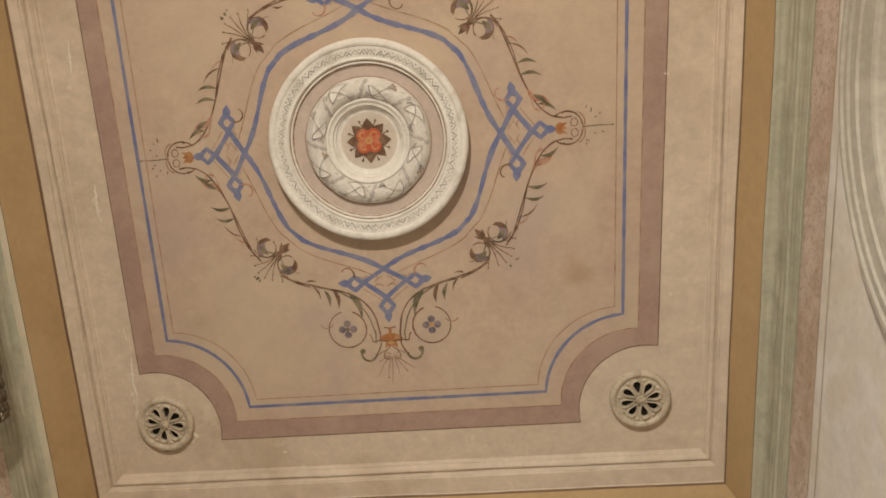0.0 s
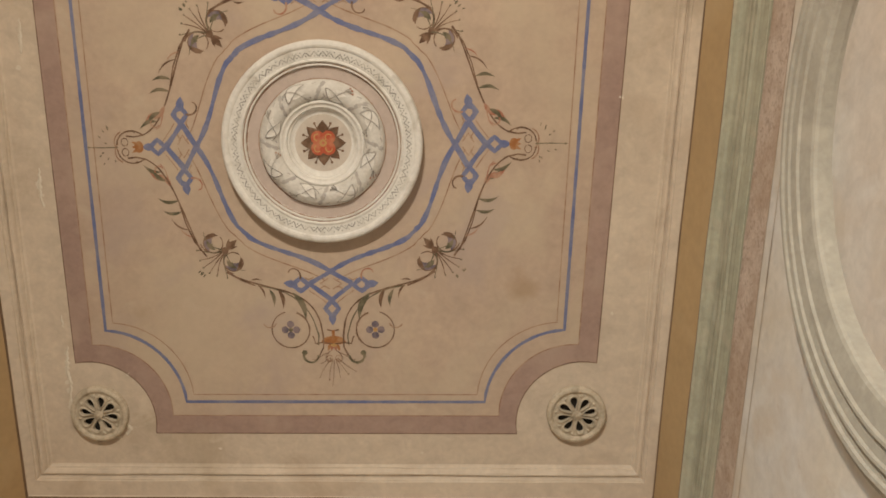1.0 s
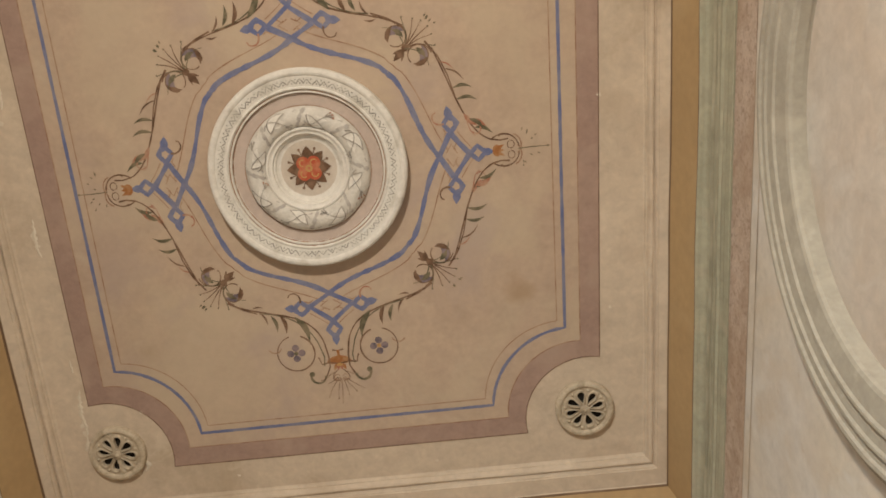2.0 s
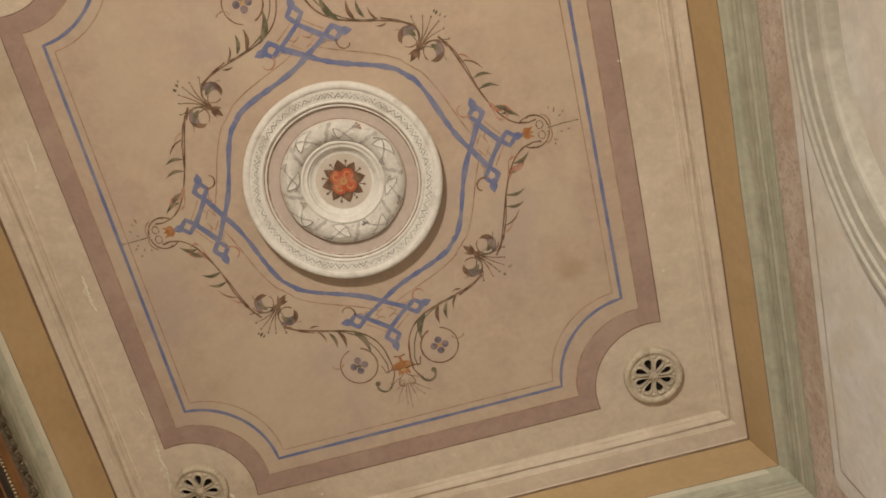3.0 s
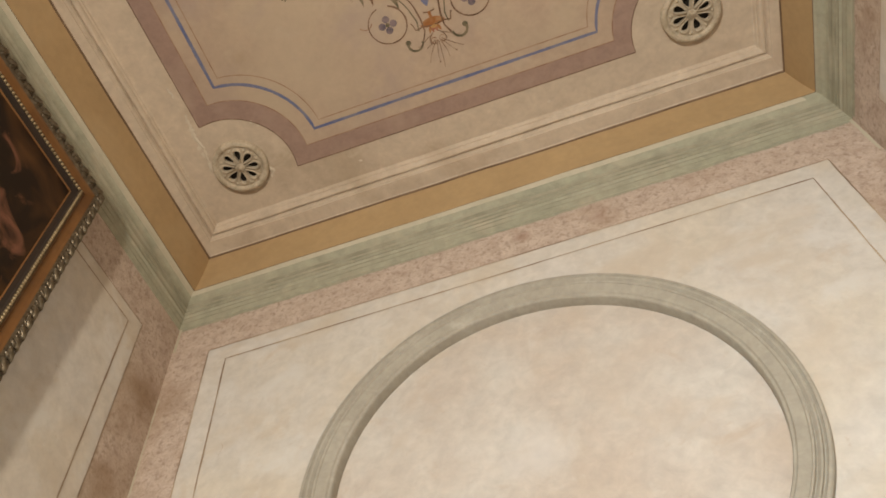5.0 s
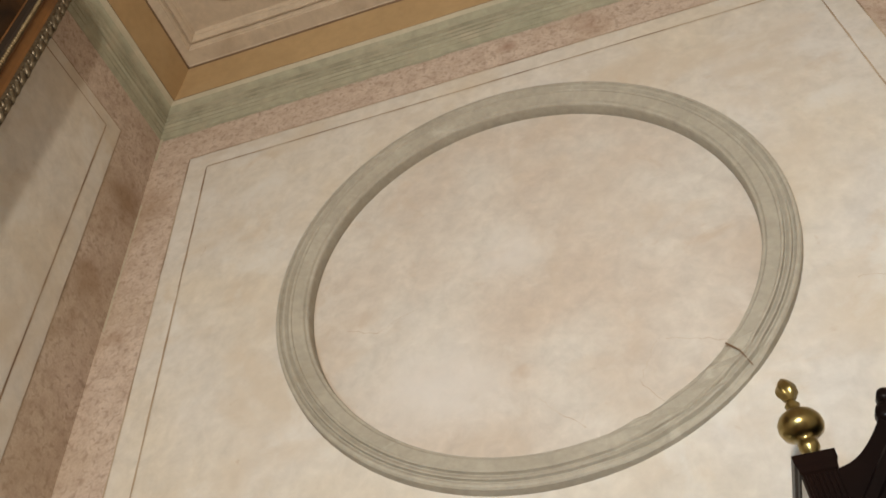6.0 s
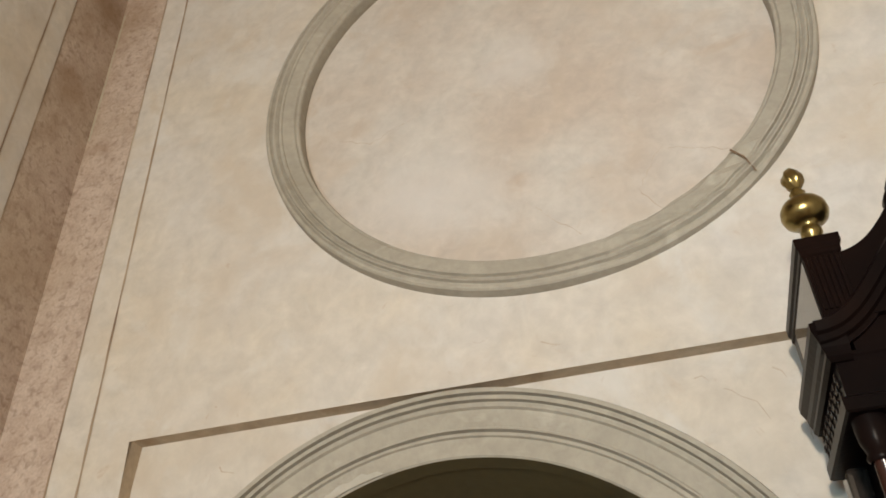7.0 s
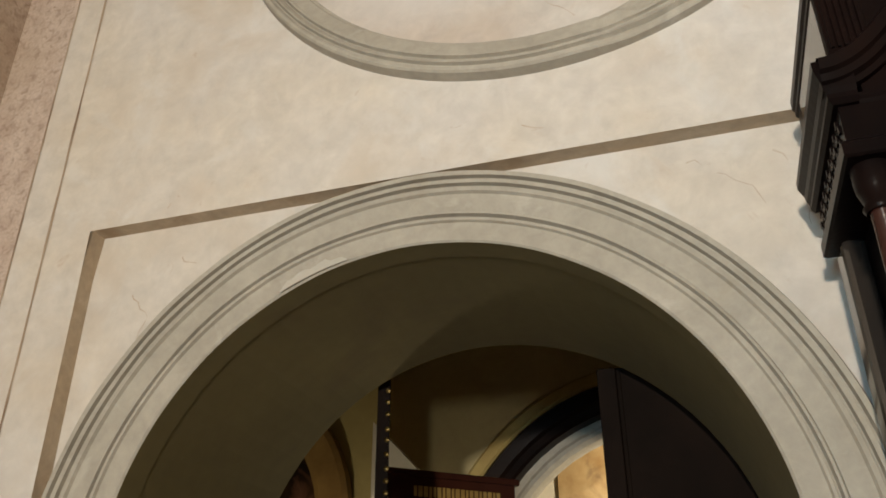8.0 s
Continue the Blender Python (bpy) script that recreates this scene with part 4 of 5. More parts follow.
def vent():
    thing = empty("ceiling_vent", "round pierced plaster rosette vent with dark petal openings in ceiling", "vent", group="ceiling vents", at=(-1.10, -0.470, ZC))
    part("vent_rim", lathe([(0.128, 0.0), (0.1275, -0.022), (0.125, -0.029), (0.120, -0.033), (0.112, -0.034), (0.106, -0.031), (0.102, -0.025), (0.099, -0.024), (0.097, -0.016)], 48), VENT, thing, "raised smooth plaster ring")
    angles = [2 * math.pi * k / 8 + 0.2 + random.uniform(-0.07, 0.07) for k in range(8)]
    bm = bmesh.new()
    edges = []

    def loop(pts):
        vs = [bm.verts.new((x, y, -0.024)) for x, y in pts]
        edges.extend(bm.edges.new((vs[i], vs[(i + 1) % len(vs)])) for i in range(len(vs)))
    loop([(0.0985 * math.cos(2 * math.pi * i / 54), 0.0985 * math.sin(2 * math.pi * i / 54)) for i in range(54)])
    for a in angles:
        loop(petal(a, 0.027, 0.081, 0.0215))
    bmesh.ops.triangle_fill(bm, use_beauty=True, use_dissolve=False, edges=edges)
    geom = bmesh.ops.extrude_face_region(bm, geom=bm.faces[:])
    for v in geom["geom"]:
        if isinstance(v, bmesh.types.BMVert):
            v.co.z += 0.015
    part("pierced_plate", bm, VENT, thing)
    for a in angles:
        mid, inner, outer = petal(a, 0.022, 0.089, 0.0262), petal(a, 0.026, 0.083, 0.0222), petal(a, 0.018, 0.094, 0.0300)
        rings = [[(x, y, z) for x, y in pts] for pts, z in ((inner, -0.022), (inner, -0.029), (mid, -0.033 - random.uniform(0, 0.003)), (outer, -0.029), (outer, -0.022))]
        part("petal_rib", loft(rings), VENT, thing, smooth=True)
    for k in range(8):
        a = 0.5 * (angles[k] + (angles[(k + 1) % 8] + (2 * math.pi if k == 7 else 0)))
        part("bud", lathe([(0.0075, -0.022), (0.0070, -0.028), (0.0040, -0.032), (0.0, -0.033)], 10, Matrix.Translation((0.088 * math.cos(a), 0.088 * math.sin(a), 0))), VENT, thing, smooth=True)
    part("hub", lathe([(0.020, -0.022), (0.021, -0.033), (0.016, -0.038), (0.012, -0.035), (0.010, -0.040), (0.005, -0.044), (0.0, -0.044)], 20), VENT, thing, smooth=True)
    # flat near-black disc puts the shade of the openings into its colour
    part("shade_disc", lathe([(0.098, -0.003), (0.0, -0.003)], 24), VENT_SHADE, thing, "near-black disc for the shade behind the petals")
    return thing


vent_one = vent()
vent_one.scale = (1.06, 1.06, 0.9)
for x, y in ((1.112, -0.472), (1.215, (PY0 + PY1) + 0.470), (-1.10, (PY0 + PY1) + 0.470)):
    copy_thing(vent_one, pose(x, y, ZC, 0, 0, random.uniform(-60, 60)))

# ---- round mouldings on the walls ----
RING = [(0.736, -0.030), (0.736, 0.002), (0.739, 0.008), (0.746, 0.010), (0.751, 0.017), (0.760, 0.019), (0.786, 0.026), (0.789, 0.031), (0.795, 0.032), (0.798, 0.022), (0.801, 0.022),
        (0.805, 0.027), (0.811, 0.033), (0.816, 0.034), (0.819, 0.024), (0.822, 0.024), (0.827, 0.029), (0.830, 0.034), (0.838, 0.033), (0.843, 0.028), (0.847, -0.004)]


# the east one is broader
EAST_PROFILE = [(0.698, -0.030), (0.698, 0.002), (0.702, 0.012), (0.712, 0.017), (0.735, 0.020), (0.772, 0.025), (0.777, 0.033), (0.786, 0.034), (0.791, 0.026), (0.797, 0.026), (0.827, 0.030), (0.831, 0.038),
                (0.840, 0.039), (0.845, 0.031), (0.851, 0.031), (0.866, 0.033), (0.870, 0.041), (0.882, 0.042), (0.888, 0.033), (0.902, 0.031), (0.905, -0.004)]


def round_moulding(m, parent, damage=0.0, profile=RING):
    bm = lathe(profile, 120, None)
    for v in bm.verts:
        a = math.degrees(math.atan2(v.co.y, v.co.x))
        if damage and -82 < a < -42:
            k = min(1.0, (a + 82) / 6, (-42 - a) / 3)
            r = math.hypot(v.co.x, v.co.y)
            v.co.z = v.co.z * (1 - 0.42 * k) + k * 0.013 * noise.noise(Vector((a * 0.25, r * 40, 0))) + (0.006 * k if 0.72 < r < 0.82 else 0)
        v.co.z += 0.0012 * noise.noise(Vector((v.co.x * 9, v.co.y * 9, 3)))
    for v in bm.verts:
        v.co = m @ v.co
    return part("trim", bm, STONEGREY, parent, "round grey moulding")


NORTH_RING = Matrix.Translation((RCX, 0.0, RCZ)) @ pose(0, 0, 0, 90, 0, 0)
ring_north = round_moulding(NORTH_RING, None, 1.0)
tagged(ring_north, "round grey plaster moulding with a mended stretch", "moulding", kind="structure")
east_turn = math.degrees(math.atan(SKEW))
EAST_RING = Matrix.Translation((xr(ECY), ECY, ECZ)) @ Matrix.Rotation(radians(east_turn), 4, "Z") @ pose(0, 0, 0, 0, -90, 0)
ring_east = round_moulding(EAST_RING, None, 0.0, EAST_PROFILE)
tagged(ring_east, "round grey-green plaster moulding", "moulding", kind="structure")


# ---- archivolt ----
ARCHI = [(-0.0015, 0.062), (-0.0005, -0.004), (0.004, -0.008), (0.046, -0.008), (0.049, -0.015), (0.055, -0.016), (0.0575, -0.005), (0.060, -0.005), (0.063, -0.017), (0.068, -0.016), (0.072, -0.007),
         (0.112, -0.012), (0.116, -0.020), (0.124, -0.024), (0.127, -0.014), (0.130, -0.014), (0.132, -0.027), (0.140, -0.030), (0.143, -0.019), (0.146, -0.019), (0.148, -0.033), (0.158, -0.034), (0.163, -0.022), (0.165, 0.047)]
rings = []
for dr, y in ARCHI:
    rings.append([(x, y + 0.0034 * noise.noise(Vector((x * 6, z * 6, dr * 30))), z) for x, z in arch_profile(AR + dr, 72)])
archivolt = part("trim", loft(rings, False, [1] + [0] * (len(ARCHI) - 2)), [STONEGREY, SOFFIT_SHADE])
tagged(archivolt, "moulded grey archivolt of the round arch", "moulding", kind="structure")

# ---- painted lines on the walls ----


def wall_line(m, pts, width, parent, mat=PENCIL, name="painted_line", gap=0.0015):
    bm = bmesh.new()
    dense = []
    for a, b in zip(pts, pts[1:]):
        k = max(1, int(math.hypot(b[0] - a[0], b[1] - a[1]) / 0.05))
        dense += [(a[0] + (b[0] - a[0]) * j / k + random.uniform(-0.0008, 0.0008), a[1] + (b[1] - a[1]) * j / k) for j in range(k)]
    dense.append(pts[-1])
    ribbon(bm, dense, width, 0, wobble=0.35, h=gap)
    for v in bm.verts:
        v.co = m @ v.co
    part(name, bm, mat, parent)


NORTH = pose(0, 0, 0, 90, 0, 0)
EAST = Matrix.Translation((XW, 0, 0)) @ Matrix.Rotation(radians(east_turn), 4, "Z") @ pose(0, 0, 0, 90, 0, -90)
WEST = Matrix.Translation((-XW, 0, 0)) @ pose(0, 0, 0, 90, 0, 90)
wall_line(NORTH, [(-1.277, 0.0), (-1.277, 4.442), (1.274, 4.442), (1.274, 0.0)], 0.0062, wall_north)
wall_line(NORTH, [(-1.375, 0.0), (-1.375, ZP), (1.372, ZP), (1.372, 0.0)], 0.0050, wall_north)
for m, parent, s in ((EAST, wall_east, 1), (WEST, wall_west, -1)):
    outer, innr = (0.205, 0.300) if s > 0 else (0.237, 0.322)
    wall_line(m, [(s * innr, 0.0), (s * innr, ZP - 0.066), (s * 3.9, ZP - 0.066)], 0.0062, parent)
    wall_line(m, [(s * outer, 0.0), (s * outer, ZP), (s * 4.0, ZP)], 0.0050, parent)
for m, parent, x0, x1 in ((NORTH, wall_north, -XW + 0.01, XW - 0.01), (EAST, wall_east, 0.02, 3.4)):
    wall_line(m, [(x0, ZW - 0.006), (x1, ZW - 0.006)], 0.030, parent, GREEN, "ragged_edge", 0.0010)
# pale strips along the back wall's two corners
for x, z0, z1, w in ((XW - 0.010, 4.50, 4.77, 0.014), (-XW + 0.010, 4.60, 4.77, 0.012), (-XW + 0.008, 3.6, 4.3, 0.006), (XW - 0.008, 3.7, 4.4, 0.006)):
    wall_line(NORTH, [(x, z0), (x, z1)], w, wall_north, LIP, "pale_corner", 0.0016)
# hair cracks and scratches of the back wall
CRACK = surface("crack_line", (0.42, 0.33, 0.24), (0.53, 0.46, 0.37), 20, 70)


def crack(m, pts, width, gap=0.0012, jag=0.012):
    out = []
    for a, b in zip(pts, pts[1:]):
        k = max(2, int(math.hypot(b[0] - a[0], b[1] - a[1]) / 0.016))
        out += [(a[0] + (b[0] - a[0]) * j / k + random.uniform(-jag, jag) * 0.5, a[1] + (b[1] - a[1]) * j / k + random.uniform(-jag, jag) * 0.5) for j in range(k)]
    bm = bmesh.new()
    ribbon(bm, out, width, 0, taper=0.5, wobble=0.6, h=gap)
    for v in bm.verts:
        v.co = m @ v.co
    part("hair_crack", bm, CRACK, wall_north)


for pts, w in (([(-0.035, 2.472), (0.01, 2.460), (-0.03, 2.443)], 0.0035), ([(-0.20, 2.502), (-0.14, 2.508)], 0.0014),
               ([(-0.93, 2.425), (-0.915, 2.445)], 0.0045), ([(-0.90, 2.447), (-0.885, 2.452)], 0.0035), ([(0.90, 3.05), (1.05, 3.02)], 0.0018),
               ([(-1.20, 3.92), (-1.205, 3.83)], 0.003)):
    crack(NORTH, pts, w)
for pts in ([(0.33, 2.80), (0.27, 2.90), (0.36, 3.05)], [(0.375, 3.02), (0.45, 3.0), (0.60, 2.95)], [(-0.60, 3.34), (-0.50, 3.30), (-0.44, 3.33), (-0.35, 3.38)], [(0.10, 2.80), (0.02, 2.88), (-0.02, 2.93)]):
    crack(Matrix.Translation((0, DEEP, 0)) @ NORTH, pts, 0.0022)

# open joint where the round moulding was mended
joint = [(RCX + r * math.cos(radians(q)), RCZ + r * math.sin(radians(q))) for r, q in ((0.742, -47.1), (0.785, -47.2), (0.836, -48.8))]
bm = bmesh.new()
ribbon(bm, joint, 0.006, 0, taper=0.4, wobble=0.3, h=0.0275)
for v in bm.verts:
    v.co = NORTH @ v.co
part("open_joint", bm, DARKEDGE, ring_north, "dark open joint")

# ---- framed painting, leaning out from the west wall ----
PW, PH = 1.55, 1.95
CANVAS_TREE = material("old_canvas")
m_canvas, cn, cl, cp = CANVAS_TREE
ctex = cn.new("ShaderNodeTexCoord")
noise_a, noise_b = cn.new("ShaderNodeTexNoise"), cn.new("ShaderNodeTexNoise")
noise_a.inputs["Scale"].default_value, noise_a.inputs["Detail"].default_value, noise_a.inputs["Distortion"].default_value = 3.2, 4, 0.8
noise_b.inputs["Scale"].default_value, noise_b.inputs["Detail"].default_value, noise_b.inputs["Distortion"].default_value = 5.5, 5, 1.0
ramp_a, ramp_b = cn.new("ShaderNodeValToRGB"), cn.new("ShaderNodeMapRange")
ramp_a.color_ramp.elements[0].position, ramp_a.color_ramp.elements[0].color = 0.40, (0.016, 0.009, 0.005, 1)
ramp_a.color_ramp.elements[1].position, ramp_a.color_ramp.elements[1].color = 0.68, (0.115, 0.052, 0.018, 1)
ramp_b.inputs["From Min"].default_value, ramp_b.inputs["From Max"].default_value = 0.57, 0.70
mix_c = cn.new("ShaderNodeMix")
mix_c.data_type = "RGBA"
mix_c.inputs["B"].default_value = (0.21, 0.092, 0.055, 1)
for t in (noise_a, noise_b):
    cl.new(ctex.outputs["Object"], t.inputs["Vector"])
cl.new(noise_a.outputs["Fac"], ramp_a.inputs["Fac"])
cl.new(noise_b.outputs["Fac"], ramp_b.inputs["Value"])
cl.new(ramp_a.outputs["Color"], mix_c.inputs["A"])
cl.new(ramp_b.outputs["Result"], mix_c.inputs["Factor"])
cl.new(mix_c.outputs["Result"], cp.inputs["Base Color"])
cp.inputs["Roughness"].default_value = 0.5
cp.inputs["Specular IOR Level"].default_value = 0.2


def rect_loop(d, h):
    """The frame's outline, d inside its outer edge, h proud of its back."""
    return [(d, d, h), (PW - d, d, h), (PW - d, PH - d, h), (d, PH - d, h)]


def sculpted(name, mat, pieces, parent, label):
    bm = bmesh.new()
    for m, (rx, ry, rz), seg in pieces:
        res = bmesh.ops.create_uvsphere(bm, u_segments=seg, v_segments=max(4, seg // 2 + 1), radius=1.0)
        for v in res["verts"]:
            v.co = m @ Vector((v.co.x * rx, v.co.y * ry, v.co.z * rz))
    return part(name, bm, mat, parent, label, smooth=True)


def painting():
    thing = empty("painting", "dark oil painting in carved gilt frame hung on the wall", "painting")
    cove = [rect_loop(0.000, 0.000), rect_loop(0.000, 0.045), rect_loop(0.008, 0.056), rect_loop(0.046, 0.060), rect_loop(0.052, 0.050), rect_loop(0.060, 0.044),
            rect_loop(0.085, 0.034), rect_loop(0.094, 0.040), rect_loop(0.100, 0.043), rect_loop(0.116, 0.041), rect_loop(0.120, 0.032), rect_loop(0.136, 0.026), rect_loop(0.140, 0.018)]
    part("frame", loft(cove, True, [3, 2, 2, 2, 0, 0, 0, 2, 2, 3, 3, 0]), [FRAMEBROWN, GILT, SILVERGILT, DARKGAP], thing, "gilded frame with brown cove")
    canvas = bmesh.new()
    canvas.faces.new([canvas.verts.new(p) for p in rect_loop(0.136, 0.020)])
    part("canvas", canvas, m_canvas, thing, "darkened canvas with reddish forms")
    backing = box((0.03, 0.03, -0.01), (PW - 0.03, PH - 0.03, 0.004))
    part("backboard", backing, DARKGAP, thing)

    def run(d):
        """Places along the four sides of the frame at d from its edge: x, y, angle."""
        return [((d, d), (PW - d, d), 0), ((PW - d, d), (PW - d, PH - d), 90), ((PW - d, PH - d), (d, PH - d), 180), ((d, PH - d), (d, d), 270)]
    pods, beads, curls = [], [], []
    for a, b, ang in run(0.027):
        length = abs(b[0] - a[0]) + abs(b[1] - a[1])
        k = int(length / 0.052)
        for i in range(k):
            t = (i + 0.5) / k
            x, y = a[0] + (b[0] - a[0]) * t, a[1] + (b[1] - a[1]) * t
            pods.append((pose(x, y, 0.058, random.uniform(-12, 12), 0, ang + 34 + random.uniform(-6, 6)), None, 0))
            curls.append((pose(x + 0.020 * math.cos(radians(ang)), y + 0.020 * math.sin(radians(ang)), 0.056, 0, 0, ang - 50), (0.015, 0.006, 0.011), 8))
    for a, b, ang in run(0.108):
        length = abs(b[0] - a[0]) + abs(b[1] - a[1])
        k = int(length / 0.0165)
        for i in range(k + 1):
            t = i / k
            beads.append((pose(a[0] + (b[0] - a[0]) * t, a[1] + (b[1] - a[1]) * t, 0.043), (0.0070, 0.0070, 0.0070), 6))
    lobes = [(pose(0, 0, 0), (0.030, 0.012, 0.014), 10), (pose(-0.004, 0.011, -0.003, 0, 0, 26), (0.020, 0.008, 0.011), 8), (pose(-0.004, -0.011, -0.003, 0, 0, -26), (0.020, 0.008, 0.011), 8), (pose(0.024, 0, 0.004), (0.008, 0.008, 0.008), 8)]
    pod = sculpted("carved_leaf", SILVERGILT, lobes, thing, "silvered carved leaf")
    pod.matrix_local = pods[0][0]
    for m, size, seg in pods[1:]:
        more = new("carved_leaf", pod.data)
        more.parent = thing
        more.matrix_local = m
    tagged(sculpted("carved_curls", SILVERGILT, curls, thing, "silvered carved curls"), kind="stuff")
    tagged(sculpted("beading", BEADGILT, beads, thing, "gilt bead moulding"), kind="stuff")
    return thing


hung = painting()
# the frame's top far corner; it leans a little off the wall
PAINT_TOP, PAINT_SIDE = Vector((-1.482, -0.768, 4.715)), Vector((0, -1, 0.005)).normalized()
down = Vector((-0.020, -0.005, -0.9998)).normalized()
lean = Matrix((PAINT_SIDE, down, PAINT_SIDE.cross(down))).transposed().to_4x4()
hung.matrix_world = Matrix.Translation(PAINT_TOP) @ lean @ Matrix.Translation((0, 0, -0.05))

# ---- longcase clock ----
LACQUER = surface("black_lacquer", (0.02, 0.017, 0.015), (0.03, 0.024, 0.02), 5, 60, rough=0.12, bump=0.0, gloss=0.9)
clock = empty("longcase_clock", "tall dark wooden longcase clock with swan-neck pediment and brass finials", "clock", at=(0.775, -0.24, 0))
KX, KY = 0.775, -0.24


def kpart(name, bm, mat, label="", parent=None, smooth=False):
    for v in bm.verts:
        v.co -= Vector((KX, KY, 0))
    return part(name, bm, mat, parent or clock, label, smooth)


def moulding_stack(levels):
    """A stack of rectangles (half width, front y, back y, z) lofted, for cornices with a flat back."""
    rings = [[(KX - w, y0, z), (KX + w, y0, z), (KX + w, y1, z), (KX - w, y1, z)] for w, y0, y1, z in levels]
    bm = loft(rings)
    for ring, flip in ((rings[0], True), (rings[-1], False)):
        vs = [bm.verts.new(p) for p in ring]
        bm.faces.new(vs[::-1] if flip else vs)
    bmesh.ops.remove_doubles(bm, verts=bm.verts[:], dist=1e-5)
    return bm


KB = -0.066   # back of the clock
kpart("base", box((KX - 0.25, -0.39, 0.0), (KX + 0.25, KB, 0.52), 0.006), EBONY)
kpart("base_moulding", moulding_stack([(0.255, -0.395, KB, 0.52), (0.25, -0.39, KB, 0.545), (0.21, -0.36, KB, 0.575)]), EBONY)
kpart("trunk", box((KX - 0.20, -0.35, 0.575), (KX + 0.20, KB, 1.42), 0.006), EBONY)
kpart("trunk_door", box((KX - 0.14, -0.362, 0.65), (KX + 0.14, -0.35, 1.36), 0.005), MAHOGANY, "red-brown mahogany trunk door")
kpart("hood_moulding", moulding_stack([(0.205, -0.355, KB, 1.42), (0.23, -0.375, KB, 1.45), (0.265, -0.395, KB, 1.47), (0.272, -0.40, KB, 1.50)]), EBONY)
kpart("hood_body", box((KX - 0.222, -0.335, 1.50), (KX + 0.222, KB, 2.03), 0.004), EBONY)
kpart("hood_side", box((KX - 0.262, -0.13, 1.50), (KX - 0.222, KB, 2.03), 0.010), LACQUER, "polished dark side of the hood")
kpart("hood_side", box((KX + 0.222, -0.13, 1.50), (KX + 0.262, KB, 2.03), 0.010), EBONY)
door = kpart("hood_door", box((KX - 0.17, -0.352, 1.53), (KX + 0.17, -0.335, 2.02), 0.004), EBONY)
kpart("dial", box((KX - 0.13, -0.356, 1.58), (KX + 0.13, -0.3525, 1.98)), IVORY, "pale clock dial", door)
for sx in (-1, 1):
    col = [(0.020, 1.50), (0.023, 1.51), (0.023, 1.525), (0.017, 1.535), (0.019, 1.55), (0.0175, 1.75), (0.0155, 1.955), (0.019, 1.965), (0.016, 1.972), (0.022, 1.985), (0.024, 2.0), (0.024, 2.03)]
    c = kpart("column", lathe(col, 20, Matrix.Translation((KX + sx * 0.243, -0.352, 0))), MAHOGANY, "polished red-brown column", smooth=True)
    kpart("capital", lathe([(0.020, 1.955), (0.024, 1.962), (0.020, 1.97), (0.026, 1.99), (0.0275, 2.005), (0.0275, 2.0295)], 20, Matrix.Translation((KX + sx * 0.243, -0.352, 0))), EBONY, "", c, True)
# frieze and cornice of the hood
kpart("frieze", moulding_stack([(0.276, -0.392, KB, 2.028), (0.281, -0.396, KB, 2.031), (0.281, -0.396, KB, 2.052), (0.272, -0.388, KB, 2.058), (0.270, -0.386, KB, 2.118),
                                 (0.274, -0.389, KB, 2.124), (0.278, -0.392, KB, 2.128), (0.276, -0.392, KB, 2.134)]), EBONY)
fret = bmesh.new()
for i in range(9):
    y = -0.37 + 0.034 * i
    for dy, dz in ((0, 0), (0.012, 0.016), (0.012, -0.016), (0.024, 0)):
        add_box(fret, (KX - 0.2745, y + dy - 0.004, 2.088 + dz - 0.006), (KX - 0.269, y + dy + 0.004, 2.088 + dz + 0.006))
tagged(kpart("fretwork", fret, EBONY, "pierced fretwork strip"), "pierced fretwork strip", kind="stuff")
for sx in (-1, 1):
    rings = []
    for w, y0, z in ((0.277, -0.393, 2.118), (0.283, -0.400, 2.126), (0.283, -0.400, 2.134), (0.287, -0.404, 2.142), (0.289, -0.406, 2.154), (0.294, -0.412, 2.164), (0.297, -0.416, 2.170), (0.297, -0.416, 2.184), (0.290, -0.41, 2.188)):
        x0, x1 = sorted((KX + sx * w, KX + sx * 0.242))
        rings.append([(x0, y0, z), (x1, y0, z), (x1, KB, z), (x0, KB, z)])
    bm = loft(rings)
    bm.faces.new([bm.verts.new(p) for p in rings[-1]])
    bm.faces.new([bm.verts.new(p) for p in rings[0]][::-1])
    kpart("cornice", bm, EBONY)
kpart("tympanum", box((KX - 0.232, -0.386, 2.118), (KX + 0.232, KB, 2.21)), EBONY)
